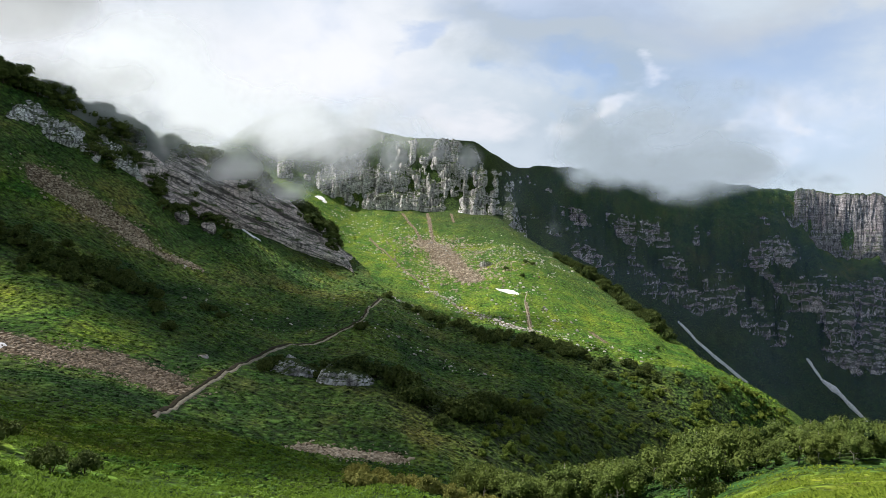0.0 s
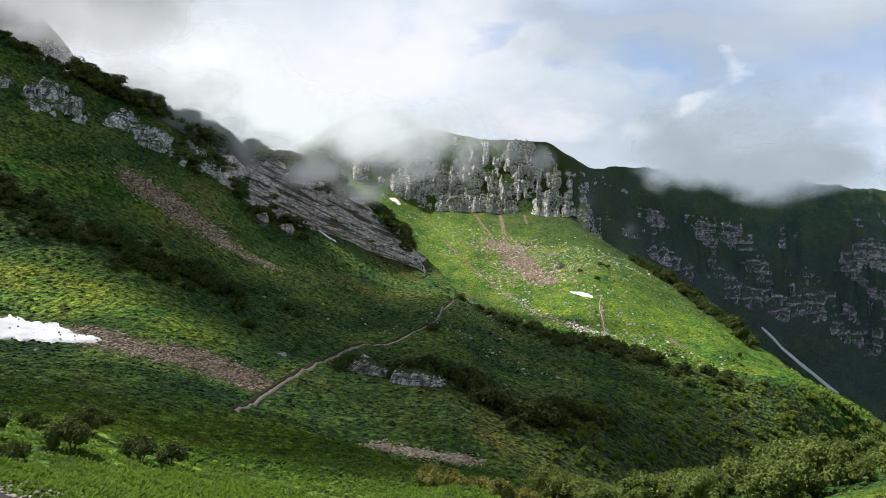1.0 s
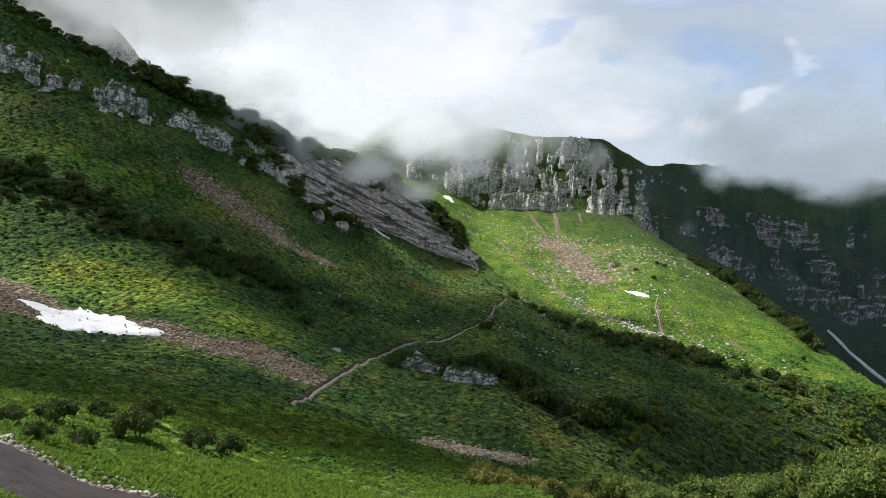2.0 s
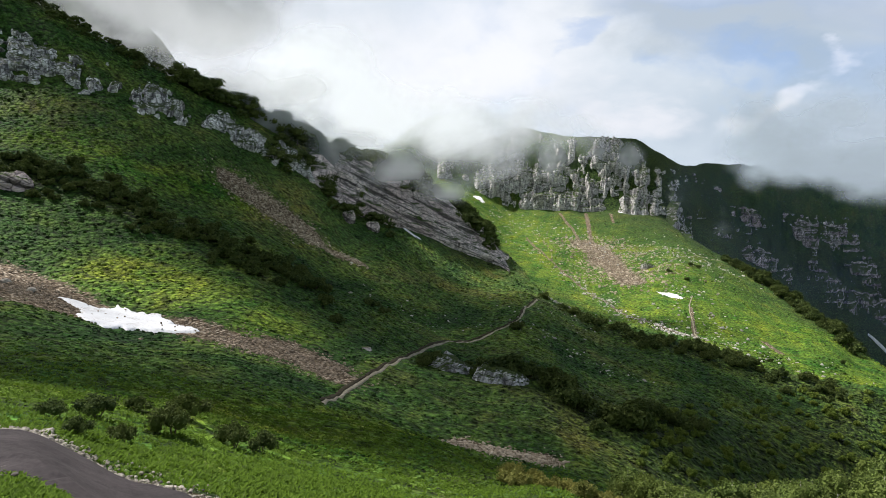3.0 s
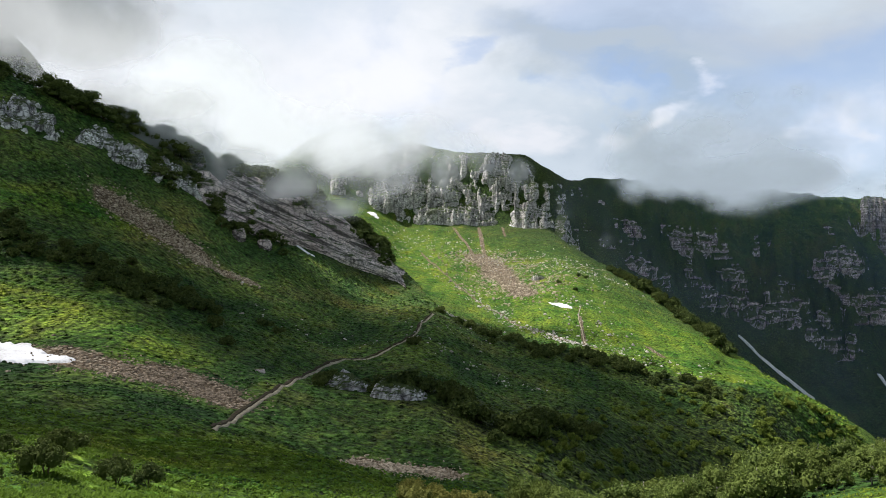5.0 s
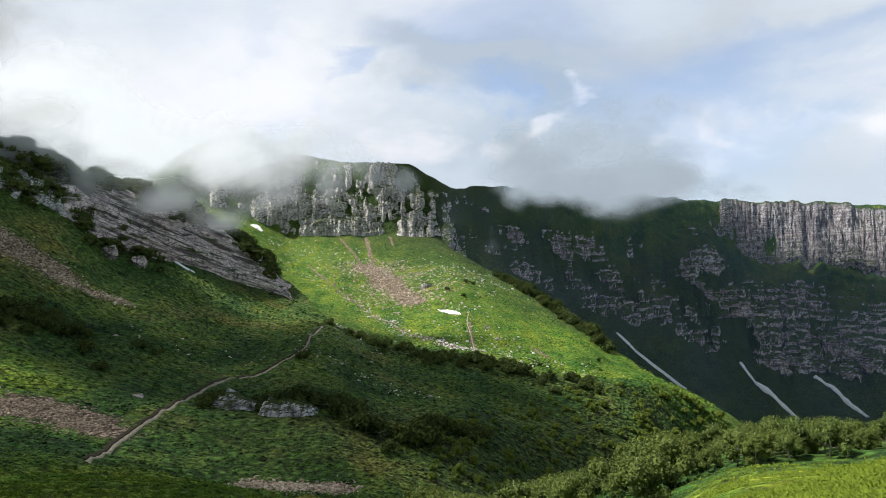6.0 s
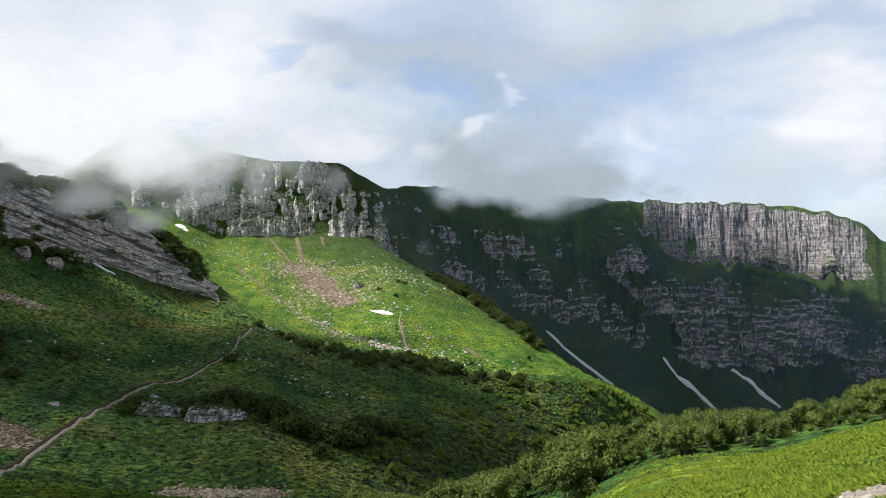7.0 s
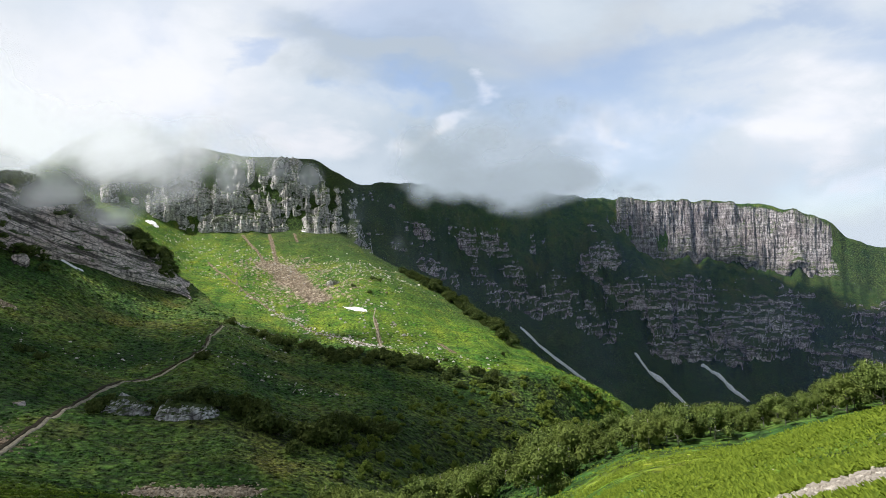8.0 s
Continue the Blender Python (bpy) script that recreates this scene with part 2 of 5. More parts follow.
RUST_STONE = stone_material("rusty_stone", (0.40, 0.32, 0.235), (0.13, 0.10, 0.07))
BIRCH_LEAF = leaf_material("birch_leaves", (0.014, 0.032, 0.010), (0.205, 0.280, 0.068), 0.2)
SHRUB_LEAF = leaf_material("dark_shrub_leaves", (0.014, 0.032, 0.010), (0.135, 0.180, 0.050), 0.2)
GREEN_LEAF = leaf_material("green_shrub_leaves", (0.030, 0.062, 0.012), (0.235, 0.315, 0.060), 0.25)
BROWN_LEAF = leaf_material("tawny_shrub_leaves", (0.070, 0.085, 0.020), (0.30, 0.31, 0.09), 0.25)
HERB = leaf_material("herb_leaves", (0.034, 0.085, 0.010), (0.235, 0.320, 0.035), 0.25)
DEEP_HERB = leaf_material("deep_green_herb_leaves", (0.010, 0.034, 0.005), (0.150, 0.270, 0.022), 0.25)
BIRCH_BARK = bark_material("birch_bark", (0.38, 0.36, 0.31), (0.10, 0.085, 0.07))
DARK_BARK = bark_material("dark_bark", (0.12, 0.09, 0.06), (0.04, 0.03, 0.02))
SNOW = snow_material()
TRODDEN = trodden_material("trodden_earth", (0.44, 0.40, 0.29), (0.17, 0.15, 0.10))
DARK_EARTH = trodden_material("dark_trodden_earth", (0.36, 0.33, 0.25), (0.10, 0.09, 0.06))
# near-black colour that holds the shade of the bank above the path
BANK_SHADE = trodden_material("bank_shade", (0.055, 0.045, 0.025), (0.015, 0.013, 0.008))
GRAVEL = trodden_material("grey_gravel", (0.055, 0.047, 0.048), (0.016, 0.014, 0.015))
# Lines of the land round the pass: (bearing in degrees, distance, height), from the viewer outwards.
LAND = {}
LAND["brow"] = [(-60, 35, -4), (-45, 34, -6.8), (-36, 24, -6.9), (-25, 25, -8.5), (-10, 30, -11.8), (0, 30, -11.5), (10, 30, -12.2), (20, 32, -11.2), (28.7, 36, -9.6), (35, 42, -9.9), (40, 45, -9.1), (45, 46, -7.8), (58, 50, -6), (90, 40, -1), (180, 40, 3), (270, 40, 0)]
LAND["bench"] = [(-60, 90, -9), (-45, 88, -12.7), (-34, 80, -15.4), (-21, 80, -21.3), (-10, 75, -24.2), (0, 75, -26.9), (8, 80, -30), (13, 85, -30), (20, 90, -27), (29, 95, -24.5), (37, 95, -22), (45, 90, -16.5), (58, 95, -12), (90, 90, 0), (180, 90, 8), (270, 90, 2)]
LAND["gully"] = [(-60, 190, -4), (-45, 170, -11.5), (-37, 150, -18.4), (-30, 135, -20.3), (-21, 120, -25.9), (-10, 110, -32), (0, 108, -34.7), (8, 130, -48), (20, 200, -80), (27, 290, -110), (45, 380, -145), (58, 380, -120), (90, 200, -8), (180, 200, 15), (270, 200, 0)]
LAND["hillside"] = [(-60, 260, 40), (-45, 245, 20.9), (-37, 235, 11.9), (-30, 235, 1.6), (-20, 235, -20.2), (-10, 225, -31.6), (-7, 215, -30.1), (0, 205, -39.4), (8, 205, -46.9), (14, 225, -56.2), (20, 255, -63.9), (27, 312, -93.8), (45, 430, -140), (58, 430, -115), (90, 260, 5), (180, 260, 25), (270, 260, 30)]
LAND["rock_foot"] = [(-60, 300, 75), (-45.6, 290, 49.6), (-40.4, 285, 48.3), (-36, 285, 41.7), (-33, 290, 37.7), (-29.6, 300, 33.1), (-23.4, 312, 20.1), (-20.6, 320, 10), (-16, 338, 2.8), (-12.7, 360, -5.3), (-8, 395, -16.3), (-4, 300, -29.4), (0, 280, -37.8), (8, 275, -44.9), (14, 280, -52.3), (20, 292, -57.8), (27, 325, -82.5), (45, 450, -136), (58, 450, -110), (90, 300, 10), (180, 300, 30), (270, 300, 60)]
LAND["crest"] = [(-60, 335, 120), (-45, 330, 94.4), (-40, 330, 80.8), (-36, 330, 69.9), (-30, 340, 57.3), (-25.7, 350, 47.7), (-20, 365, 36.7), (-17, 380, 32.8), (-13.8, 400, 22.6), (-10.5, 420, 7.5), (-7.4, 428, -12.6), (-3.8, 330, -28.4), (0.4, 310, -36.5), (4.6, 300, -39.5), (8.3, 300, -42.2), (14, 300, -49.1), (20.5, 312, -53.4), (23.7, 325, -61.6), (27.4, 340, -75.6), (32, 380, -105), (45, 470, -134), (58, 470, -108), (90, 340, 14), (180, 340, 34), (270, 340, 90)]
LAND["dip"] = [(-60, 390, 110), (-45, 380, 82), (-30, 390, 45), (-20, 410, 24), (-13.8, 440, 12), (-7.4, 460, -26), (-3.8, 385, -40), (0.4, 365, -48), (4.6, 350, -50), (8.3, 345, -53), (14, 340, -60), (20.5, 345, -65), (27.4, 360, -90), (32, 400, -110), (45, 500, -140), (58, 500, -110), (90, 400, 16), (180, 400, 36), (270, 400, 100)]
LAND["meadow"] = [(-60, 440, 170), (-45, 430, 140), (-30, 600, 80), (-20, 760, 72), (-12.6, 900, 64.5), (-10.3, 920, 53), (-7, 930, 32.5), (-3.8, 925, 33.9), (0.6, 915, 33.6), (4.2, 890, 24.9), (6, 850, 9), (9.6, 780, -17.5), (13.3, 680, -43.6), (16.9, 560, -58.2), (18.2, 520, -66.9), (20.5, 440, -68.9), (24, 395, -76.6), (27, 375, -87), (32, 420, -116), (45, 560, -150), (58, 560, -120), (90, 600, 30), (180, 600, 50), (270, 500, 140)]
LAND["valley"] = [(-60, 480, 190), (-45, 470, 160), (-30, 640, 86), (-20, 800, 78), (-12.6, 930, 76.4), (-7, 950, 41.4), (-3.8, 945, 39.6), (0.6, 940, 39.4), (4.2, 925, 29.1), (6, 905, 1.6), (9.6, 880, -47.6), (13.3, 860, -96.4), (17, 850, -140.6), (20.5, 855, -180.1), (27, 880, -217.8), (36, 900, -231.2), (45, 900, -231.2), (58, 900, -206.2), (90, 800, 30), (180, 800, 60), (270, 600, 150)]
LAND["wall_foot"] = [(-60, 490, 195), (-45, 480, 168), (-30, 650, 92), (-20, 815, 82), (-12.6, 945, 87.6), (-7, 962, 55.4), (-3.8, 957, 53.4), (0.6, 955, 53.3), (4.2, 950, 44.7), (6.5, 960, 23.4), (8.7, 980, 1.6), (13.3, 1000, -57.8), (17.8, 1020, -94.8), (21.9, 1050, -114.3), (25.9, 1070, -146.9), (30.2, 1090, -171), (35, 1110, -180.2), (40, 1110, -192.1), (45, 1100, -184.5), (58, 1100, -153), (90, 1000, 40), (180, 900, 70), (270, 700, 170)]
LAND["ledge"] = [(-60, 520, 215), (-45, 510, 180), (-30, 670, 98), (-20, 840, 88), (-12.6, 965, 116.7), (-7, 985, 98.2), (-3.8, 980, 90.8), (0.6, 978, 90.6), (4.2, 985, 77.4), (6.5, 1020, 53.3), (10, 1110, 21), (14, 1180, -10.8), (18, 1230, -28.5), (22, 1270, -20.6), (25.3, 1300, 15.2), (29, 1320, -44.5), (35, 1330, -51.8), (39, 1330, -75.1), (45, 1320, -113.9), (58, 1300, -89.3), (90, 1050, 60), (180, 950, 90), (270, 750, 200)]
LAND["upper_foot"] = [(-60, 560, 240), (-45, 540, 195), (-30, 690, 104), (-20, 860, 94), (-12.6, 985, 143.5), (-7, 1000, 127.9), (-3.8, 995, 116.7), (0.6, 995, 116.7), (4.2, 1010, 97.1), (6.5, 1060, 81.3), (10, 1170, 67), (14, 1250, 54), (18, 1310, 47.3), (22, 1360, 49.1), (25.3, 1390, 59.9), (29, 1410, -20.6), (35, 1430, -30.9), (39, 1420, -57.9), (42.7, 1400, -79.1), (45, 1390, -98), (58, 1370, -70.2), (90, 1100, 80), (180, 1000, 110), (270, 800, 230)]
LAND["skyline"] = [(-60, 640, 300), (-45, 600, 222), (-36, 640, 168), (-30, 740, 112), (-20, 900, 104), (-12.6, 1020, 174.1), (-9, 1040, 142.2), (-7, 1045, 159.6), (-4.4, 1040, 147.8), (-1, 1040, 144.1), (2.1, 1045, 144.7), (3.9, 1060, 129.9), (6.1, 1110, 114.3), (8.5, 1180, 123.5), (10.8, 1250, 128.6), (16.3, 1350, 122.1), (22.7, 1430, 109.1), (26.7, 1465, 104), (29.7, 1475, 94.4), (33.4, 1485, 87.2), (36.6, 1490, 82.3), (40, 1480, 55.9), (41.8, 1470, 29.8), (42.8, 1465, 1.6), (45, 1460, -16.2), (58, 1440, -23.5), (90, 1200, 110), (180, 1100, 140), (270, 900, 270)]
LAND["back"] = [(-60, 1000, 260), (-30, 1100, 170), (0, 1300, 60), (16, 1700, 20), (30, 1800, 20), (45, 1800, -80), (90, 1700, 20), (180, 1700, 60), (270, 1300, 180)]
LAND["far"] = [(0, 4700, -160), (90, 4700, -120), (180, 4700, -60), (270, 4700, -60)]


# ---- the land ----
def hashed(ix, iy, iz):
    h = (ix * 374761393 + iy * 668265263 + iz * 2147483647) & 0xFFFFFFFF
    h = ((h ^ (h >> 13)) * 1274126177) & 0xFFFFFFFF
    return ((h ^ (h >> 16)) & 0xFFFF) / 65535.0


def value_noise(x, y, z):
    x, y, z = np.broadcast_arrays(np.asarray(x, float), y, z)
    ix, iy, iz = (np.floor(v).astype(np.int64) for v in (x, y, z))
    fx, fy, fz = x - ix, y - iy, z - iz
    fx, fy, fz = (f * f * f * (f * (6 * f - 15) + 10) for f in (fx, fy, fz))
    total = 0.0
    for dx in (0, 1):
        for dy in (0, 1):
            for dz in (0, 1):
                w = (fx if dx else 1 - fx) * (fy if dy else 1 - fy) * (fz if dz else 1 - fz)
                total = total + w * hashed(ix + dx, iy + dy, iz + dz)
    return total


def fbm(x, y, z=0.0, octaves=4, gain=0.5):
    """Fractal noise, about -1 to 1."""
    x, y, z = np.asarray(x, float), np.asarray(y, float), np.asarray(z, float)
    total, weight, size = 0.0, 1.0, 0.0
    for k in range(octaves):
        f = 2.03 ** k
        total = total + weight * (2 * value_noise(x * f + 17.3 * k, y * f - 9.1 * k, z * f + 5.7 * k) - 1)
        size, weight = size + weight, weight * gain
    return total / size * 1.6


def ridged(x, y, z=0.0, octaves=4):
    total, weight = 0.0, 1.0
    for k in range(octaves):
        f = 2.1 ** k
        total = total + weight * (1 - np.abs(2 * value_noise(x * f + 3.3 * k, y * f + 7.9 * k, z * f) - 1))
        weight *= 0.5
    return total / 1.9


def slopes(xs, ys):
    """Slopes of a smooth curve that never overshoots; the stations run along the last axis."""
    h, d = np.diff(xs), np.diff(ys) / np.diff(xs)
    m = np.empty_like(ys)
    m[..., 0], m[..., -1] = d[..., 0], d[..., -1]
    w1, w2 = 2 * h[..., 1:] + h[..., :-1], h[..., 1:] + 2 * h[..., :-1]
    a, b = d[..., :-1], d[..., 1:]
    with np.errstate(divide="ignore", invalid="ignore"):
        mean = (w1 + w2) / (w1 / a + w2 / b)
    m[..., 1:-1] = np.where(a * b > 0, mean, 0.0)
    return m


def hermite(t, h, y0, y1, m0, m1):
    return (1 + 2 * t) * (1 - t) ** 2 * y0 + t * (1 - t) ** 2 * h * m0 + t * t * (3 - 2 * t) * y1 + t * t * (t - 1) * h * m1


def curve(xs, ys, q):
    xs, ys = np.asarray(xs, float), np.asarray(ys, float)
    m = slopes(xs, ys)
    k = np.clip(np.searchsorted(xs, q) - 1, 0, len(xs) - 2)
    h = xs[k + 1] - xs[k]
    return hermite(np.clip((q - xs[k]) / h, 0, 1), h, ys[k], ys[k + 1], m[k], m[k + 1])


NAMES = list(LAND)
RING = {}
for key, rows in LAND.items():
    turned = sorted((a + shift, r, z) for a, r, z in rows for shift in (-360, 0, 360))
    RING[key] = np.array([row for row in turned if -260 < row[0] < 460])


def land_lines(bearing):
    """Distances and heights of all the land's lines at these bearings, from the viewer outwards."""
    q = np.asarray(bearing, float)
    r = np.stack([np.full(q.shape, 1.0)] + [curve(RING[k][:, 0], RING[k][:, 1], q) for k in NAMES], -1)
    z = np.stack([np.zeros(q.shape)] + [curve(RING[k][:, 0], RING[k][:, 2], q) for k in NAMES], -1)
    for k in range(1, r.shape[-1]):
        r[..., k] = np.maximum(r[..., k], r[..., k - 1] + 1.5)
    return r, z


def relief(x, y):
    """Uneven ground on top of the large forms: hollows and hummocks, growing with distance."""
    r = np.hypot(x, y)
    far = np.clip((r - 12) / 200, 0, 1)
    z = 2.2 * far * fbm(x / 70, y / 70, 1.5, 3) + 0.9 * np.clip((r - 10) / 60, 0, 1) * fbm(x / 19, y / 19, 4.5, 3)
    z = z + 0.22 * np.clip(r / 30, 0, 1) * fbm(x / 4.5, y / 4.5, 8.5, 3)
    steep = np.clip((r - 420) / 300, 0, 1)
    a = np.degrees(np.arctan2(x, y))
    top = curve(RING["skyline"][:, 0], RING["skyline"][:, 1], a)
    wall = np.clip((r - 1010) / 130, 0, 1) * np.clip((a - 7) / 5, 0, 1) * np.clip((top + 25 - r) / 110, 0.1, 1) * (r < top + 200)
    ribs = ridged(a * 0.28 + r / 900, r / 700, 2.2, 4) - 0.6 + 0.5 * fbm(a * 1.3 + r / 400, r / 160, 5.2, 4)
    return z + 5.0 * steep * fbm(x / 130, y / 130, 2.5, 4) + 26 * wall * ribs


FAN = np.arange(-200, 380, 0.1)
FAN_R, FAN_Z = land_lines(FAN)
FAN_M = slopes(FAN_R, FAN_Z)
FAN_M = sum(np.roll(FAN_M, k, 0) for k in range(-15, 16)) / 31


def profile(bearing, r):
    """Height of the large forms."""
    q = (np.asarray(bearing, float) + 200) / 0.1
    i = np.clip(q.astype(int), 0, len(FAN) - 2)
    f = (q - i)[..., None]
    rk = FAN_R[i] * (1 - f) + FAN_R[i + 1] * f
    k = np.clip((rk < np.asarray(r)[..., None]).sum(-1) - 1, 0, rk.shape[-1] - 2)[..., None]
    f = f[..., 0]
    take = lambda a, j: np.take_along_axis(a, j, -1)[..., 0]
    mix = lambda tab, j: tab[i, j[..., 0]] * (1 - f) + tab[i + 1, j[..., 0]] * f
    r0, r1 = take(rk, k), take(rk, k + 1)
    return hermite(np.clip((r - r0) / (r1 - r0), 0, 1), r1 - r0, mix(FAN_Z, k), mix(FAN_Z, k + 1), mix(FAN_M, k), mix(FAN_M, k + 1))


def ground(x, y):
    """Height of the ground."""
    x, y = np.asarray(x, float), np.asarray(y, float)
    r = np.hypot(x, y)
    return profile(np.degrees(np.arctan2(x, y)), np.maximum(r, 1.0)) + relief(x, y)


def polar(bearing, r):
    a = np.radians(bearing)
    return np.asarray(r) * np.sin(a), np.asarray(r) * np.cos(a)


def place_on(bearing, r):
    x, y = polar(bearing, r)
    return float(x), float(y), float(ground(x, y))


def sheet(verts, rows, cols, closed=False):
    """Faces of a grid of rows by cols vertices."""
    i = np.arange(rows * cols).reshape(rows, cols)
    right = np.roll(i, -1, 1) if closed else i[:, 1:]
    left = i if closed else i[:, :-1]
    return np.stack([left[:-1], right[:-1], right[1:], left[1:]], -1).reshape(-1, 4)


def mesh_of(name, verts, faces, material, smooth=True):
    me = bpy.data.meshes.new(name)
    if isinstance(faces, list):
        me.from_pydata(np.asarray(verts, float).tolist(), [], faces)
    else:
        verts, faces = np.asarray(verts, np.float32), np.asarray(faces, np.int32)
        n, k = faces.shape
        me.vertices.add(len(verts))
        me.vertices.foreach_set("co", verts.ravel())
        me.loops.add(n * k)
        me.loops.foreach_set("vertex_index", faces.ravel())
        me.polygons.add(n)
        me.polygons.foreach_set("loop_start", np.arange(n, dtype=np.int32) * k)
        me.update(calc_edges=True)
        me.validate()
    me.materials.append(material)
    if smooth:
        me.shade_smooth()
    else:
        me.shade_flat()
    return me


def zone(bearing, r, path, width, fade=1.0):
    """1 along a line of (bearing, distance) points, 0 beyond width on either side, in metres."""
    x, y = polar(bearing, r)
    best = np.full(np.shape(x), 1e9)
    pts = [polar(a, d) for a, d in path]
    for (x0, y0), (x1, y1) in zip(pts, pts[1:]):
        dx, dy = x1 - x0, y1 - y0
        t = np.clip(((x - x0) * dx + (y - y0) * dy) / (dx * dx + dy * dy), 0, 1)
        best = np.minimum(best, np.hypot(x - x0 - t * dx, y - y0 - t * dy))
    return np.clip((width - best) / (fade * width), 0, 1)


SCREE = []  # bare stony ground: (path, half width)
SNOW_GULLY = [(-50, 178), (-45.4, 160), (-42, 150), (-38, 149), (-34, 149), (-31, 142), (-27, 137), (-24, 138), (-21.3, 128)]
SCREE.append((SNOW_GULLY, 9.0))
SCREE.append(([(-50, 176), (-45.4, 160), (-43, 152)], 15.0))
SCREE.append(([(-54, 198), (-46, 180), (-42.3, 164)], 15.0))
SCREE.append(([(-25.5, 143), (-22.5, 136)], 11.0))
SCREE.append(([(-29.5, 272), (-26.5, 270), (-24, 268)], 11.0))
SCREE.append(([(-24, 264), (-21.5, 266), (-19.6, 272)], 4.5))
SCREE.append(([(-10.4, 107), (-8, 104.5), (-4.6, 106)], 4.6))
SCREE.append(([(-1.6, 735), (-0.2, 690), (1.2, 610), (2.6, 555)], 17.0))
SCREE.append(([(-6, 760), (-2.0, 545), (0.8, 471), (4.1, 417), (7.4, 400)], 1.7))
SCREE.append(([(6.9, 475), (7.1, 443), (7.4, 395), (8.5, 387)], 1.8))
SCREE.append(([(-7.2, 452), (-5.5, 440), (-3.5, 430)], 12.0))
SCREE.append(([(-52, 25), (-45, 23.5), (-40, 22), (-36, 20.2), (-31, 17.5)], 5.0))
SCREE.append(([(48, 12.8), (43, 12.7), (40, 11.9)], 1.3))
SCREE.append(([(-1.3, 930), (-1.0, 800), (-0.8, 735)], 3.5))
SCREE.append(([(-3.4, 925), (-2.2, 800), (-1.6, 720)], 2.6))
SCREE.append(([(0.6, 925), (0.9, 850)], 2.4))
SCREE.append(([(13.3, 420), (12.2, 440)], 3.0))
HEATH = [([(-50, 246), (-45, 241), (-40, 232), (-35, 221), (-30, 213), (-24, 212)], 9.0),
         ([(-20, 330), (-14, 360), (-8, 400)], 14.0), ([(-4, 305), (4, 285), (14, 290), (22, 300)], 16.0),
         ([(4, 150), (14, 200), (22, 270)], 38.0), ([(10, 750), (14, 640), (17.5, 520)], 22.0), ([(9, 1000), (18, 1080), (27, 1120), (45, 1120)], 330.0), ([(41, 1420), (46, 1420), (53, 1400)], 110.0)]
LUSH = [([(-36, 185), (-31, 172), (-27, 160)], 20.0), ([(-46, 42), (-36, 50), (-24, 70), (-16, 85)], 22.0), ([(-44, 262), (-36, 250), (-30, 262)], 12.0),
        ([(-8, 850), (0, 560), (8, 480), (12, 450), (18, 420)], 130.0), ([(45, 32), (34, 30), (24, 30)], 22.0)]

bearings = np.concatenate([np.arange(-54, 51, 0.14), np.arange(51, 306, 2.5)])
steps = [20, 40, 40, 72, 46, 32, 8, 84, 8, 22, 24, 10, 16, 8, 6]
rk, zk = land_lines(bearings)
radii = np.concatenate([rk[:, k:k + 1] + (rk[:, k + 1:k + 2] - rk[:, k:k + 1]) * np.linspace(0, 1, n, endpoint=False) for k, n in enumerate(steps)] + [rk[:, -1:]], 1).T
turn = np.broadcast_to(bearings, radii.shape)
gx, gy = polar(turn, radii)
gz = profile(turn, radii) + relief(gx, gy)
rows, cols = radii.shape
verts = np.stack([gx, gy, gz], -1).reshape(-1, 3)
faces = sheet(verts, rows, cols, True)[:, ::-1].tolist() + [list(range(cols))]
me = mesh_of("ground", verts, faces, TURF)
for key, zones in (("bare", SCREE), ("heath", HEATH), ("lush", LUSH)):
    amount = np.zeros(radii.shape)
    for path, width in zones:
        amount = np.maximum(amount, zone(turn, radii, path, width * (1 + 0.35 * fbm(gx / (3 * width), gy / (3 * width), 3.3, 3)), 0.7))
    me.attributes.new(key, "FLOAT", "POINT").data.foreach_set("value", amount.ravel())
tagged(new("ground", me), "green alpine meadow slopes round a high mountain bowl", "ground", kind="structure")


def cliff(name, label, low, high, start, end, density, tall, reach, pattern, material, s0=0.0, s1=1.0):
    """A rock face between two lines of the land; pattern(x, y, z, along, up) gives how far it stands proud, in metres."""
    a = np.arange(start, end, density)
    s = np.linspace(s0, s1, tall)
    rk, _ = land_lines(a)
    i, j = NAMES.index(low) + 1, NAMES.index(high) + 1
    r = rk[:, i] + (rk[:, j] - rk[:, i]) * s[:, None]
    aa = np.broadcast_to(a, r.shape)
    x, y = polar(aa, r)
    z = profile(aa, r) + relief(x, y)
    p = np.stack([x, y, z], -1)
    n = np.cross(np.gradient(p, axis=1), np.gradient(p, axis=0))
    n /= np.linalg.norm(n, axis=-1, keepdims=True)
    along, up = (aa - start) / (end - start), (s[:, None] - s0) / (s1 - s0) + 0 * aa
    rim = np.minimum(np.minimum(along, 1 - along) * 14, np.minimum(up, 1 - up) * 9)
    d = pattern(x, y, z, aa, up) - reach * np.clip(1 - rim, 0, 1) ** 2
    p = p + n * np.maximum(d, -reach)[..., None]
    me = mesh_of(name, p.reshape(-1, 3), sheet(p, *r.shape), material, False)
    return tagged(new(name, me), label, "cliff", kind="structure")


def slab_pattern(x, y, z, a, up):
    tilt = z + 0.56 * x + 1.6 * fbm(x / 26, y / 26, z / 20, 3)
    beds = 2.3 * (1 - np.abs(2 * value_noise(tilt / 2.6, x / 70, y / 70) - 1)) + 0.9 * ridged(tilt / 1.1, x / 25, y / 25, 2)
    return beds + 2.6 * fbm(x / 24, y / 24, z / 16, 4) + 0.6


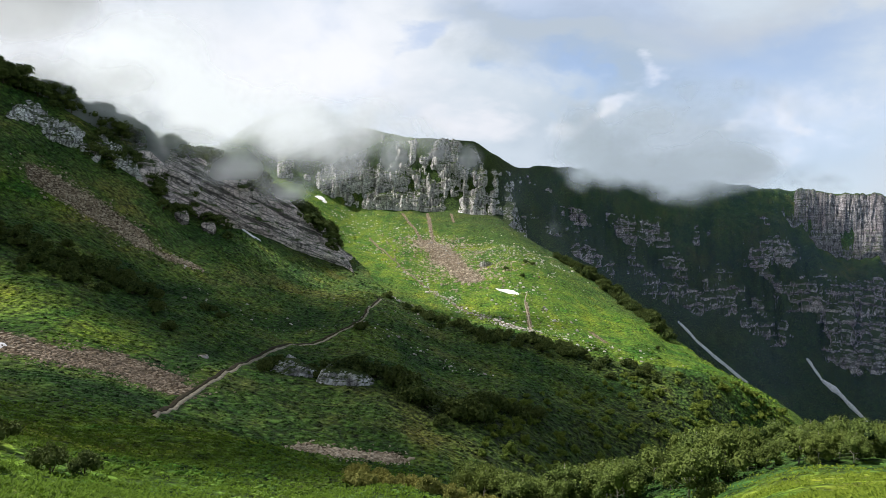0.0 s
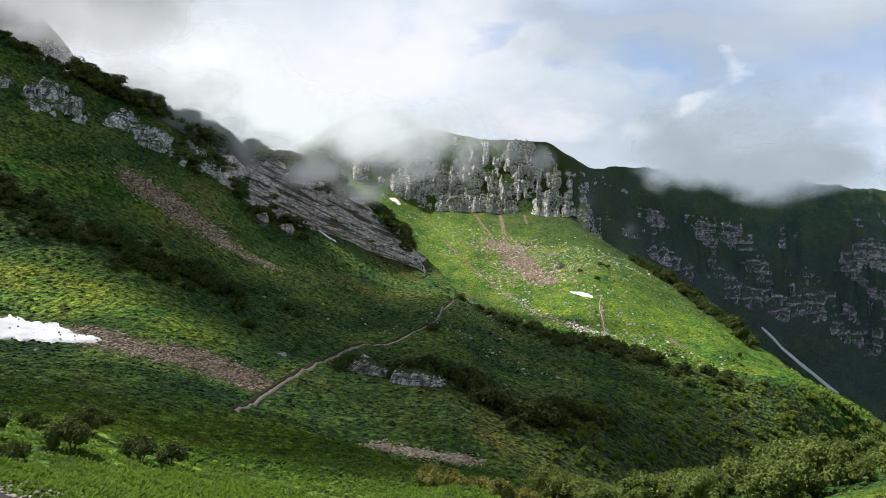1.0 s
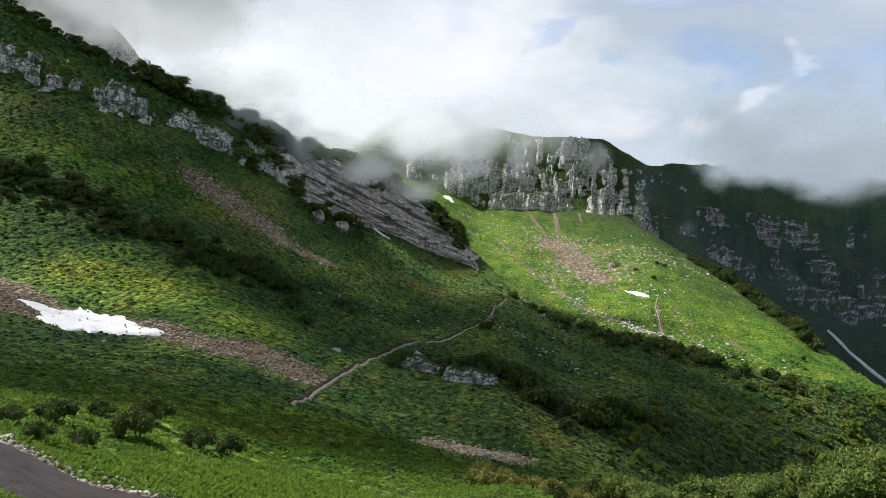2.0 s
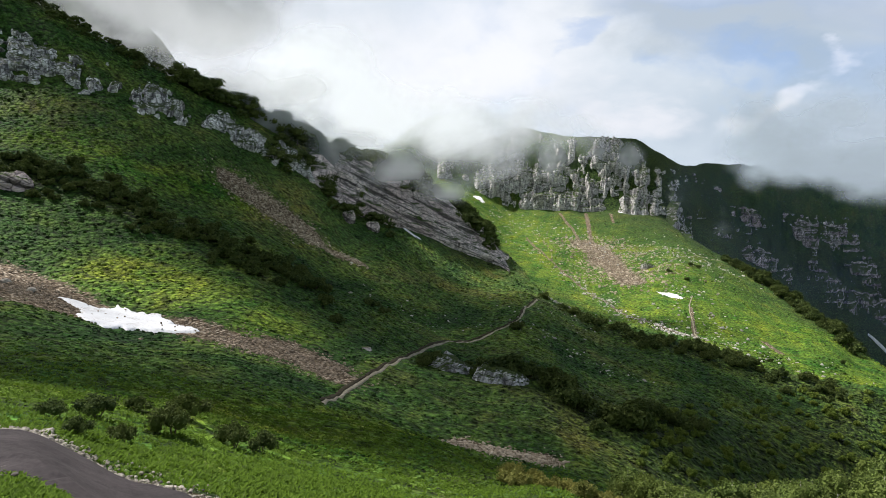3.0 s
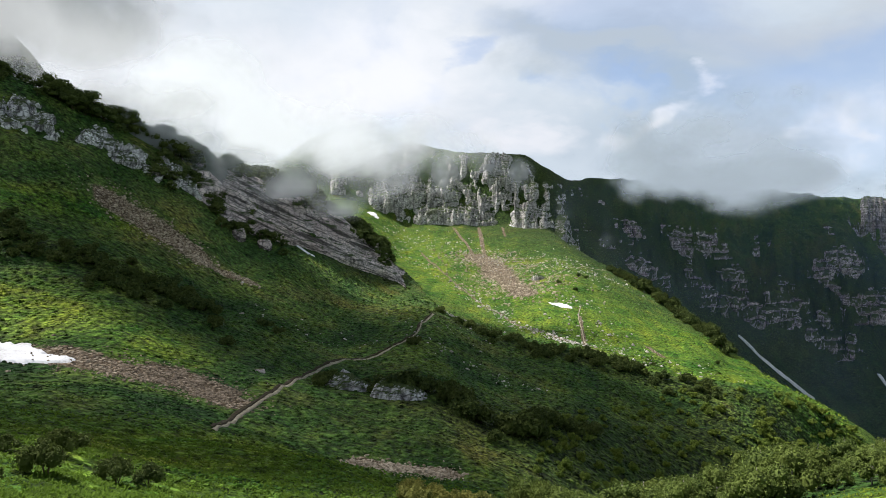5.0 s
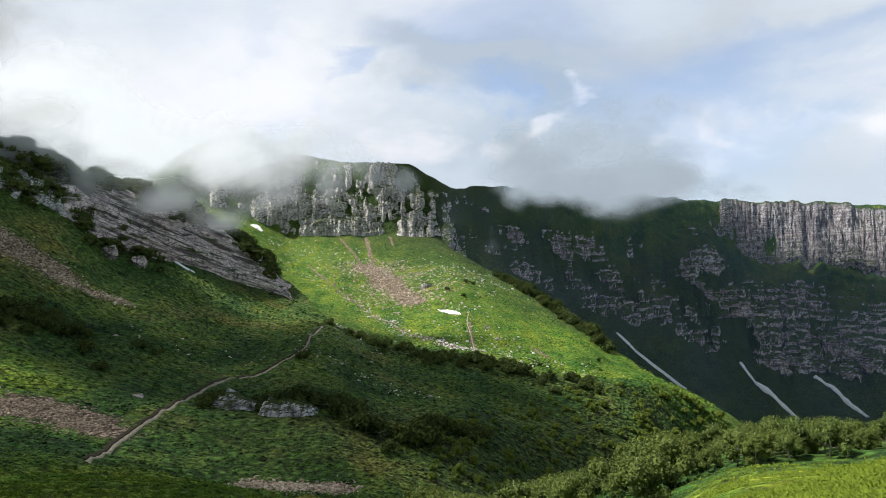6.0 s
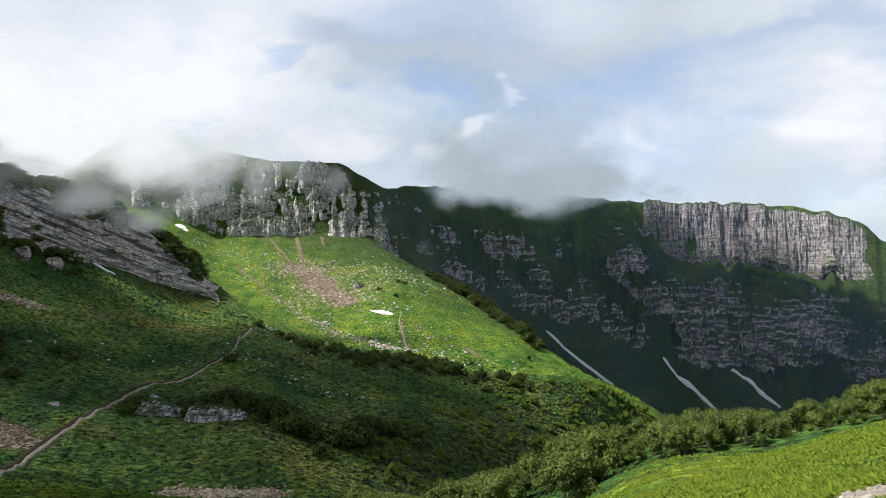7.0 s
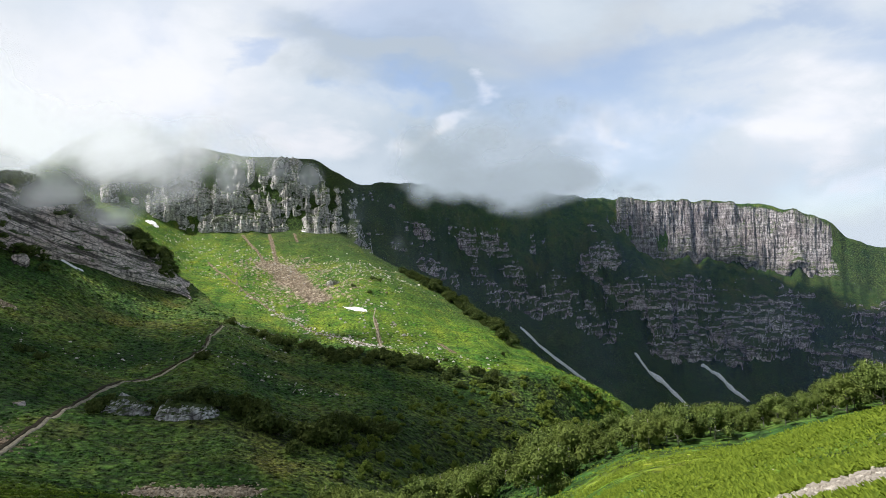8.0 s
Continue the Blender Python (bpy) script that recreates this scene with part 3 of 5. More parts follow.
def crag_pattern(x, y, z, a, up):
    ribs = 8 * (ridged(a * 0.62 + 0.12 * fbm(a, z / 30, 1.5, 2), z / 90, 0.5, 4) - 0.55) + 7 * fbm(a * 1.9, z / 40, 2.5, 4)
    return ribs + 8 * fbm(a * 0.45, z / 40, 7.7, 3) + 5 * fbm(x / 14, y / 14, z / 10, 4) + 4 * (1 - 1.3 * up) + 1


def wall_pattern(x, y, z, a, up):
    """Beds that step back one above another, cut by gullies, with soft ground lying over part of them."""
    bed = (z + 1.1 * a + 5 * fbm(a * 0.35, z / 60, 4.4, 2)) / 12.0
    step = bed - np.floor(bed)
    beds = 4.2 * (1 - step ** 1.6) * (0.3 + 1.2 * value_noise(np.floor(bed) + 0.5, a * 1.6, 2.2)) + 1.6 * ridged(z / 4.4 + 0.2 * a, a / 2, 1.5, 3)
    ribs = 11 * (ridged(a * 0.45 + z / 60, z / 220, 3.5, 4) - 0.58) + 6 * fbm(a * 2.6, z / 22, 6.5, 4)
    return ribs + beds + 17 * fbm(a * 0.26, z / 42 + 0.1 * a, 9.5, 4) - 4.5


def column_pattern(x, y, z, a, up):
    """An upright face split into columns, with thin beds near its foot."""
    columns = 5.5 * ridged(a * 2.6, z / 260, 3.5, 3) + 9 * fbm(a * 0.5, z / 130, 6.1, 3) + 2.2 * fbm(a * 6, z / 30, 2.5, 3)
    return columns + 2.6 * ridged(z / 9 + 0.1 * a, a / 6, 1.5, 3) * (1.2 - up) + 3


def windows(a, spans):
    """1 within these stretches of bearing, 0 outside, with soft ends."""
    return np.max([np.clip(np.minimum(a - lo, hi - a) / 0.9 + 0.5, 0, 1) for lo, hi in spans], 0)


def block_pattern(x, y, z, a, up, spans):
    """Blocky rock that breaks out of the grass here and there."""
    blocks = 2.2 * ridged(a * 1.5, z / 14, 3.3, 3) + 1.5 * ridged(x / 3.0, y / 3.0, z / 2.2, 3) + 2.4 * fbm(x / 9, y / 9, z / 7, 4)
    shown = windows(a + 1.6 * fbm(z / 6, a, 2.2, 2), spans) * np.clip(1.9 - 6.5 * np.abs(up - 0.34 + 0.16 * fbm(a * 0.8, 1.5, 0.5, 3)) + 1.3 * fbm(x / 5, y / 5, z / 4, 4), 0, 1)
    return 0.6 * blocks * (0.3 + 0.7 * shown) + 3.6 * shown - 3.3


cliff("left_cliff", "tilted grey slabs of bedded rock below a wooded crest", "rock_foot", "crest", -24.5, -6.9, 0.05, 110, 6, slab_pattern, SLAB, 0.0, 0.92)
cliff("left_crag", "broken grey rock band high on the grassy slope", "rock_foot", "crest", -50, -37.2, 0.045, 90, 5, lambda *p: block_pattern(*p, [(-60, -38.8)]), BROKEN, 0.0, 0.72)
cliff("left_band", "pale blocky rocks breaking out under the wooded crest", "rock_foot", "crest", -37.8, -23, 0.045, 90, 5, lambda *p: block_pattern(*p, [(-36.4, -33.2), (-31.9, -20)]), BROKEN, 0.0, 0.8)
cliff("mist_crag", "dark rocks of a higher mountain in the mist", "valley", "skyline", -52, -29, 0.1, 90, 12, lambda *p: crag_pattern(*p) + 3, CRAG, 0.0, 0.9)
cliff("head_cliff", "pale ribbed limestone cliff at the head of the bowl", "valley", "skyline", -14, 7.0, 0.05, 180, 14, crag_pattern, CRAG, -0.10, 0.86)
cliff("wall_lower_cliff", "dark layered cliff with gullies above a valley", "wall_foot", "ledge", 9, 48, 0.06, 170, 14, lambda *p: wall_pattern(*p) + np.interp(p[3], [9, 16, 23], [-2.0, 1.0, 4.0]), WALL, 0.0, 1.0)
cliff("wall_upper_cliff", "grey columned cliff under a flat grassy plateau rim", "upper_foot", "skyline", 24.5, 42.6, 0.045, 120, 12, lambda *p: column_pattern(*p) + np.interp(p[3], [24.5, 27.5, 39.5, 42.6], [-6, 0.5, 1, -9]), COLUMNS, 0.0, 0.92)
cliff("wall_ribs", "dark ribbed slope with bare rock below the ridge", "wall_foot", "skyline", 6, 27, 0.06, 190, 12, lambda *p: wall_pattern(*p) + 5 * fbm(p[3] * 0.9, p[2] / 25, 3.1, 4) - 3.5, WALL, 0.05, 0.84)

# ---- clouds ----
def cloud_material(name, white, softness, pass_on=0.92, even=0.0, shade=0.72):
    """Thin cloud: lit from both sides, with ragged soft edges that follow the sheet's own density."""
    m, spot, add, ramp, maths, blend, fractal, tree = surface(name)
    thick = add("ShaderNodeAttribute", attribute_name="cloudiness").outputs["Fac"]
    curl = fractal(spot, 0.010 * softness, 5.0, 0.5, 0.5)
    fine = fractal(spot, 0.03 * softness, 4.0, 0.5, 0.3)
    ragged = maths("ADD", thick, maths("ADD", maths("MULTIPLY", maths("SUBTRACT", curl, 0.5), 1.5), maths("MULTIPLY", maths("SUBTRACT", fine, 0.5), 0.35)))
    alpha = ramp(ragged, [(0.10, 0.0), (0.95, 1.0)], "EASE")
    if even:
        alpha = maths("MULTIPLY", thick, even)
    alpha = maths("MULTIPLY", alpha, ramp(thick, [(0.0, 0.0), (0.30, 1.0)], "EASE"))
    # soft shading inside the cloud, put into its colour as darker billows
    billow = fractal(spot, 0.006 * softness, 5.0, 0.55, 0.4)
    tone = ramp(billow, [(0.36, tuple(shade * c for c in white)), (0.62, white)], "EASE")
    near = add("ShaderNodeBsdfDiffuse", {"Color": tone}).outputs[0]
    through_light = add("ShaderNodeBsdfTranslucent", {"Color": tone}).outputs[0]
    body = add("ShaderNodeMixShader", {0: pass_on, 1: near, 2: through_light}).outputs[0]
    clear = add("ShaderNodeBsdfTransparent").outputs[0]
    add("ShaderNodeOutputMaterial", {"Surface": add("ShaderNodeMixShader", {0: alpha, 1: clear, 2: body}).outputs[0]})
    return m


HAZE = cloud_material("haze_sheet", (0.30, 0.48, 1.0), 0.3, 0.5, 0.14)
MIST = cloud_material("mist", (0.76, 0.81, 0.855), 1.0, 0.5, 0.0, 0.8)
CREST_MIST = cloud_material("crest_mist", (0.52, 0.55, 0.575), 1.2, 0.5, 0.0, 0.75)
GREY_MIST = cloud_material("grey_mist", (0.51, 0.595, 0.70), 1.1, 0.5, 0.0, 0.85)
SHADE_DECK = cloud_material("shade_cloud", (0.9, 0.9, 0.9), 0.6, 0.5)


def cloud_bank(label, blobs, distances, start, end, low, high, material, seed, lean=0.9):
    """A bank of cloud round the mountain: sheets of mist one behind the other. blobs: (bearing, height in degrees, half width, half height, weight)."""
    bank = tagged(new("cloud_bank"), label, "cloud", kind="structure")
    for k, dist in enumerate(distances):
        a, e = np.meshgrid(np.arange(start, end, 0.5), np.arange(low, high, 0.5))
        wob = dist / (1 + lean * np.tan(np.radians(e))) * (1 + 0.006 * fbm(a / 12, e / 12, seed + k, 2))
        x, y = polar(a, wob)
        z = EYE + wob * np.tan(np.radians(e))
        d = np.zeros(a.shape)
        for ba, be, wa, we, weight in blobs:
            q = ((a - ba) / wa) ** 2 + ((e - be) / we) ** 2
            d = np.maximum(d, weight * np.exp(-0.9 * q ** 1.3))
        d = d + 0.18 * fbm(a / 4, e / 3, seed * 2 + k * 3.3, 3) * np.clip(d / 0.2, 0, 1)
        d = d * np.clip(np.minimum((a - start) / 3, (end - 0.5 - a) / 3), 0, 1) * np.clip(np.minimum((e - low) / 1.2, (high - 0.5 - e) / 3), 0, 1)
        p = np.stack([x, y, z], -1)
        me = mesh_of("veil", p.reshape(-1, 3), sheet(p, *a.shape), material)
        me.attributes.new("cloudiness", "FLOAT", "POINT").data.foreach_set("value", np.clip(d, 0, 1.6).ravel())
        new("veil", me).parent = bank
    return bank


cloud_bank("white cloud pouring over the wooded crest", [(-17, 9.0, 7, 4.0, 1.0), (-13, 8.0, 6, 3.2, 0.95), (-24, 12.5, 6, 4.0, 0.8), (-24, 8.8, 4, 2.4, 0.75), (-19.5, 6.8, 3, 1.6, 0.55), (-16, 6, 5, 2.6, 0.6), (-8, 8.6, 6, 2.6, 0.7)],
           (520,), -44, 4, 2.0, 28, MIST, 2.0)
cloud_bank("grey mist hanging on the slope behind the crest", [(-44, 19, 9, 4.5, 0.95), (-33, 16, 8, 4.0, 0.95), (-38, 19, 8, 4, 0.9), (-29, 10.8, 5.0, 2.4, 0.95), (-36, 13.4, 3.5, 1.6, 0.75), (-40, 14, 4, 2.5, 0.6), (-34, 12, 3, 2, 0.6)],
           (470,), -56, -12, 2.0, 28, CREST_MIST, 3.0)
cloud_bank("thin torn mist trailing along the crest trees", [(-36, 11.6, 5, 1.6, 0.30), (-31, 9.8, 5, 1.8, 0.36), (-26, 8.2, 4.5, 1.8, 0.42), (-21.5, 6.4, 4.5, 1.7, 0.42), (-17, 5.2, 4, 1.5, 0.36), (-13, 3.8, 3.5, 1.2, 0.28)],
           (335,), -48, -6, 0.0, 18, MIST, 6.0, 0.0)
cloud_bank("thin white wisps round the rocky peak", [(-12.5, 6.5, 3.0, 2.0, 0.6), (-7.5, 6.2, 3.0, 1.9, 0.7), (-4.4, 6.4, 1.8, 1.7, 0.75), (-0.6, 7.0, 2.2, 0.9, 0.5), (2.2, 6.4, 1.5, 1.5, 0.75), (-10, 8.0, 4, 1.8, 0.6), (-3.5, 7.2, 2.5, 0.9, 0.5), (5.6, 3.4, 1.6, 1.6, 0.32)],
           (902,), -18, 9, 1.0, 14, MIST, 5.0, -0.6)
cloud_bank("grey cloud lying on the dark ridge", [(18.5, 5.5, 8.0, 2.2, 1.0), (15, 7.4, 7, 3.2, 0.55), (24, 5.3, 5.5, 1.6, 0.5), (11.0, 4.6, 1.5, 1.4, 0.6), (13.5, 5.0, 2.5, 1.2, 0.55), (28, 4.6, 4.0, 1.0, 0.35), (19, 9, 8, 3, 0.4), (9.2, 2.0, 1.3, 2.4, 0.28)],
           (740,), 6, 38, -1.0, 18, GREY_MIST, 8.0)
# haze of the air, put in as one blue, half-clear sheet
cloud_bank("faint blue sheet standing in for haze over the valley", [(30, -4, 30, 16, 0.6)], (800,), 3, 52, -17, 9, HAZE, 4.0, 0.0)


def shade_cloud(label, shade_x, shade_y, shade_z, half_long, half_wide, turn_degrees, along, weight, seed):
    """An unseen cloud added high over the land, between the sun and the ground it is to shade."""
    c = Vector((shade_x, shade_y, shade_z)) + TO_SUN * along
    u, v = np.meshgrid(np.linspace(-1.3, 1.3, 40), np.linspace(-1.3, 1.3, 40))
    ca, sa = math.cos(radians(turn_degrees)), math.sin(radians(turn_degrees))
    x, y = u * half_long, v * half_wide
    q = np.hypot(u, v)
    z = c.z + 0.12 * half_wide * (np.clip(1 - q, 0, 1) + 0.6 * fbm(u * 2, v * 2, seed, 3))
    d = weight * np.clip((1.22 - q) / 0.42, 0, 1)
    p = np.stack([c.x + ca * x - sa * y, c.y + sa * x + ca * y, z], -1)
    me = mesh_of("cloud", p.reshape(-1, 3), sheet(p, *u.shape), SHADE_DECK)
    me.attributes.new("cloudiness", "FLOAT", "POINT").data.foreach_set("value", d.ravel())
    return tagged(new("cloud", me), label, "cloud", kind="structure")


# clouds out of view, each set to block the sun from one stretch
shade_cloud("unseen flat grey cloud added to shade the spur", -28, 225, -35, 98, 88, 0, 800, 0.76, 1.0)
shade_cloud("unseen thin torn cloud added to shade the hillside", -118, 186, 0, 58, 48, 20, 800, 0.66, 6.0)
shade_cloud("unseen torn grey cloud added to shade the near slope", -66, 91, -20, 70, 58, 20, 800, 0.82, 5.0)
shade_cloud("unseen broad grey cloud added to shade the valley", 534, 989, -60, 370, 345, -24, 1500, 1.1, 3.0)


# ---- snow, paths, outcrops ----
def smooth_line(points, each=8):
    """A smooth line through points of the plan."""
    p = np.array([points[0], *points, points[-1]], float)
    out = []
    for k in range(1, len(p) - 2):
        t = np.linspace(0, 1, each, endpoint=False)[:, None]
        a, b, c, d = p[k - 1:k + 3]
        out.append(0.5 * (2 * b + (c - a) * t + (2 * a - 5 * b + 4 * c - d) * t ** 2 + (3 * b - a - 3 * c + d) * t ** 3))
    return np.concatenate(out + [p[-2:-1]])


def footpath(name, label, way_points, half, material, lift=0.12, each=10, kind="structure", category="path", uneven=0.45):
    line = smooth_line([polar(a, r) for a, r in way_points], each)
    side = np.gradient(line, axis=0)
    side = np.stack([-side[:, 1], side[:, 0]], 1) / np.linalg.norm(side, axis=1, keepdims=True)
    n = np.arange(len(line))
    wide = half * (1 + uneven * fbm(n / 4.0, 0.5, half, 3))
    verts = []
    for off, dz in ((-1.25, -0.5), (-0.8, 0.06), (-0.3, 0.0), (0.3, 0.0), (0.8, 0.06), (1.25, -0.5)):
        q = line + side * (off * wide + 0.27 * uneven * half * fbm(n / 1.7, off * 3, 1.5, 2))[:, None]
        verts.append(np.column_stack([q, ground(q[:, 0], q[:, 1]) + lift + dz * min(1, half)]))
    v = np.stack(verts)
    me = mesh_of(name, v.reshape(-1, 3), sheet(v, 6, len(line))[:, ::-1], material)
    return tagged(new(name, me), label, category, kind=kind)


PATH = [(-22.4, 100), (-20.7, 117), (-18.9, 131), (-16.6, 152), (-15.2, 172), (-13.9, 186), (-11.1, 212), (-8.8, 225), (-7.2, 236), (-6.3, 250), (-5.9, 268), (-5.0, 297)]
footpath("path_1", "narrow trodden earth path winding along the slope", PATH, 0.33, DARK_EARTH, 0.16, 16, uneven=0.45)
# shade under the uphill bank, laid beside the path as a dark strip
footpath("path_bank", "dark strip for the shaded bank on the uphill side of the path", [(a - 0.12, r + 1.3) for a, r in PATH], 0.3, BANK_SHADE, 0.3, 16, category="bank", uneven=0.8)
footpath("path_2", "pale dirt track crossing the sunlit meadow", [(8.6, 386), (7.5, 396), (7.1, 440), (6.8, 470), (7.0, 505)], 0.24, TRODDEN, 0.55, 24, uneven=0.25)
footpath("path_3", "faint pale path across the upper meadow", [(4.4, 590), (4.6, 610), (5.4, 622), (7.2, 660), (9.0, 690)], 0.3, TRODDEN, 0.3)
footpath("road", "dark grey gravel road cut into the slope", [(-60, 23.5), (-52, 23), (-45, 21.9), (-40, 19.9), (-36, 18), (-30, 15.6), (-22, 13.6), (-10, 10.6)], 3.3, GRAVEL, 0.3, 14, category="road", uneven=0.06)


def snow_patch(label, outline, thick, name="snow_patch", rings=14, each=14, group="snow patches"):
    """A lens of old snow inside an outline of (bearing, distance) points."""
    edge = smooth_line([polar(a, r) for a, r in outline + outline[:1]], each)[:-1]
    centre = edge.mean(0)
    n = len(edge)
    ragged = 1 + 0.05 * fbm(np.arange(n) * 0.9, thick, 0.5, 3) + 0.18 * fbm(np.cos(np.arange(n) * 2 * np.pi / n) * 7, np.sin(np.arange(n) * 2 * np.pi / n) * 7, thick, 4)
    s = np.linspace(0.02, 1.0, rings)[:, None, None]
    p = centre + (edge - centre) * ragged[:, None] * s
    h = thick * (1 - s[..., 0] ** 5) + 0.25 * thick * fbm(p[..., 0] / 3, p[..., 1] / 3, 1.0, 3) + 0.25 - 0.7 * (s[..., 0] > 0.99)
    v = np.concatenate([p, (ground(p[..., 0], p[..., 1]) + h)[..., None]], -1)
    faces = sheet(v, rings, n, True).tolist() + [list(range(n))[::-1]]
    return tagged(new(name, mesh_of(name, v.reshape(-1, 3), faces, SNOW)), label, "snow", group)


snow_patch("large patch of old white snow specked with dirt", [(-41.9, 164), (-40.6, 152), (-40.0, 139), (-38, 138), (-36.3, 141), (-34, 141), (-32.4, 142), (-33.6, 149), (-35.1, 157), (-36.5, 160), (-37.7, 167), (-39, 161)], 0.3)
snow_patch("small bright snow patch in the sunlit meadow", [(4.3, 522), (5.0, 503), (5.6, 493), (6.3, 491), (5.5, 508)], 0.3)
snow_patch("small snow patch under the cliff foot", [(-10.5, 908), (-9.9, 926), (-9.5, 904), (-9.8, 893)], 0.5)
snow_patch("sliver of snow at the foot of the slabs", [(-16.3, 339), (-15.5, 340.5), (-14.7, 342), (-14.9, 340), (-15.8, 337.5)], 0.1)
snow_patch("sliver of snow under the pale cliff", [(-4.2, 940), (-3.7, 946), (-3.2, 940), (-3.6, 937)], 0.2)
snow_patch("sliver of snow under the pale cliff", [(1.2, 934), (1.6, 940), (2.0, 934), (1.5, 931)], 0.2)


def snow_gully(label, points, half):
    line = smooth_line([polar(a, r) for a, r in points], 10)
    n = len(line)
    side = np.gradient(line, axis=0)
    side = np.stack([-side[:, 1], side[:, 0]], 1) / np.linalg.norm(side, axis=1, keepdims=True)
    t = np.linspace(0, 1, n)
    wide = half * (0.30 + 0.75 * np.sin(np.pi * np.clip(0.12 + 0.8 * (1 - t), 0, 1))) * (1 + 0.5 * fbm(t * 7, half, 0.5, 3))
    rows = []
    for off, dz in ((-1.0, -1.5), (-0.85, 1.0), (0.0, 1.8), (0.85, 1.0), (1.0, -1.5)):
        q = line + side * (off * wide)[:, None]
        rows.append(np.column_stack([q, ground(q[:, 0], q[:, 1]) + dz + 0.8]))
    v = np.stack(rows)
    return tagged(new("snow_gully", mesh_of("snow_gully", v.reshape(-1, 3), sheet(v, 5, n)[:, ::-1], SNOW)), label, "snow", "snow gullies")


snow_gully("long white snow strip in a steep gully", [(18.8, 996), (19.6, 985), (20.4, 976), (21.6, 969), (22.7, 965), (23.9, 962)], 2.5)
snow_gully("long white snow strip in a steep gully", [(27.8, 1076), (28.3, 1065), (29.3, 1047), (30.3, 1023), (31.1, 1001), (31.8, 980)], 3.2)
snow_gully("narrow white snow strip in a steep gully", [(32.7, 1096), (33.5, 1084), (34.2, 1071), (35.0, 1046), (36.0, 1023)], 2.8)


def outcrop(label, bearing, r, size, seed, lean=0.0, material=SLAB, sink=0.35):
    """A knobbly rock that breaks out of the slope: a rounded block, split by upright joints."""
    nu, nv = 64, 30
    u, v = np.meshgrid(np.linspace(0, 2 * np.pi, nu, endpoint=False), np.linspace(-1.35, 1.35, nv))
    sgn = lambda c, k: np.sign(c) * np.abs(c) ** k
    x, y, z = sgn(np.cos(v), 0.7) * sgn(np.cos(u), 0.8), sgn(np.cos(v), 0.7) * sgn(np.sin(u), 0.8), sgn(np.sin(v), 0.8)
    x, y, z = x * size[0], y * size[1], z * size[2]
    d = 1 + 0.16 * fbm(x / 3, y / 3, z / 4 + seed, 5) + 0.12 * (ridged(x / 1.8, y / 1.8, seed, 3) - 0.6)
    z = z * (1 + 0.15 * fbm(x / 4, seed, 0.5, 2)) + lean * x
    p = np.stack([x * d, y * d, z * d], -1)
    ca, sa = math.cos(radians(-bearing)), math.sin(radians(-bearing))
    base = place_on(bearing, r)
    p = np.stack([base[0] + ca * p[..., 0] - sa * p[..., 1], base[1] + sa * p[..., 0] + ca * p[..., 1], base[2] + p[..., 2] - sink * size[2]], -1)
    faces = sheet(p, nv, nu, True).tolist() + [list(range(nu))[::-1], [nu * (nv - 1) + i for i in range(nu)]]
    return tagged(new("rock_outcrop", mesh_of("rock_outcrop", p.reshape(-1, 3), faces, material, False)), label, "rock", "rock outcrops")


outcrop("low grey rock face breaking out of the grass", -12.0, 163, (6.0, 4.6, 4.6), 1.0, -0.05, BROKEN, 0.42)
outcrop("split grey rock face under a dark bush", -7.6, 157.5, (7.2, 5.0, 4.8), 2.0, -0.2, BROKEN, 0.42)
outcrop("grey rock tip half hidden in shrubs", -44.9, 232, (7.0, 5.0, 4.5), 3.0)
outcrop("small pale rock in the grass", -19.0, 161, (1.4, 1.2, 1.0), 4.0)
outcrop("pale boulder standing in the meadow", 3.6, 610, (6.0, 5.0, 5.5), 5.0, 0, CRAG)
outcrop("narrow dark rock rib below the slabs", -18.6, 322, (3.0, 9.0, 3.5), 6.0)
outcrop("narrow dark rock rib below the slabs", -20.6, 316, (3.0, 8.0, 4.0), 7.0)


# ---- plants ----
PHI = (1 + 5 ** 0.5) / 2
ICO_V = np.array([(s * 1.0, t * PHI, 0.0) for s in (-1, 1) for t in (-1, 1)] + [(0.0, s * 1.0, t * PHI) for s in (-1, 1) for t in (-1, 1)] + [(t * PHI, 0.0, s * 1.0) for s in (-1, 1) for t in (-1, 1)]) / 1.9
hull = bmesh.new()
for v in ICO_V:
    hull.verts.new(v)
bmesh.ops.convex_hull(hull, input=hull.verts)
hull.verts.index_update()
ICO_F = np.array([[v.index for v in f.verts] for f in hull.faces])
ICO_V = np.array([v.co[:] for v in hull.verts])
hull.free()


def part(name, data, parent, label=""):
    ob = new(name, data)
    ob.parent = parent
    return tagged(ob, label)


def tube(points, radii, sides=6):
    """Verts and faces of a tapered limb."""
    points, verts, faces = [Vector(p) for p in points], [], []
    for k, (p, r) in enumerate(zip(points, radii)):
        way = (points[min(k + 1, len(points) - 1)] - points[max(k - 1, 0)]).normalized()
        q = way.to_track_quat("Z", "Y")
        verts += [p + q @ Vector((r * math.cos(2 * math.pi * i / sides), r * math.sin(2 * math.pi * i / sides), 0)) for i in range(sides)]
    for k in range(len(points) - 1):
        faces += [[k * sides + i, k * sides + (i + 1) % sides, (k + 1) * sides + (i + 1) % sides, (k + 1) * sides + i] for i in range(sides)]
    return [tuple(v) for v in verts], faces + [list(range(sides))[::-1], [(len(points) - 1) * sides + i for i in range(sides)]]


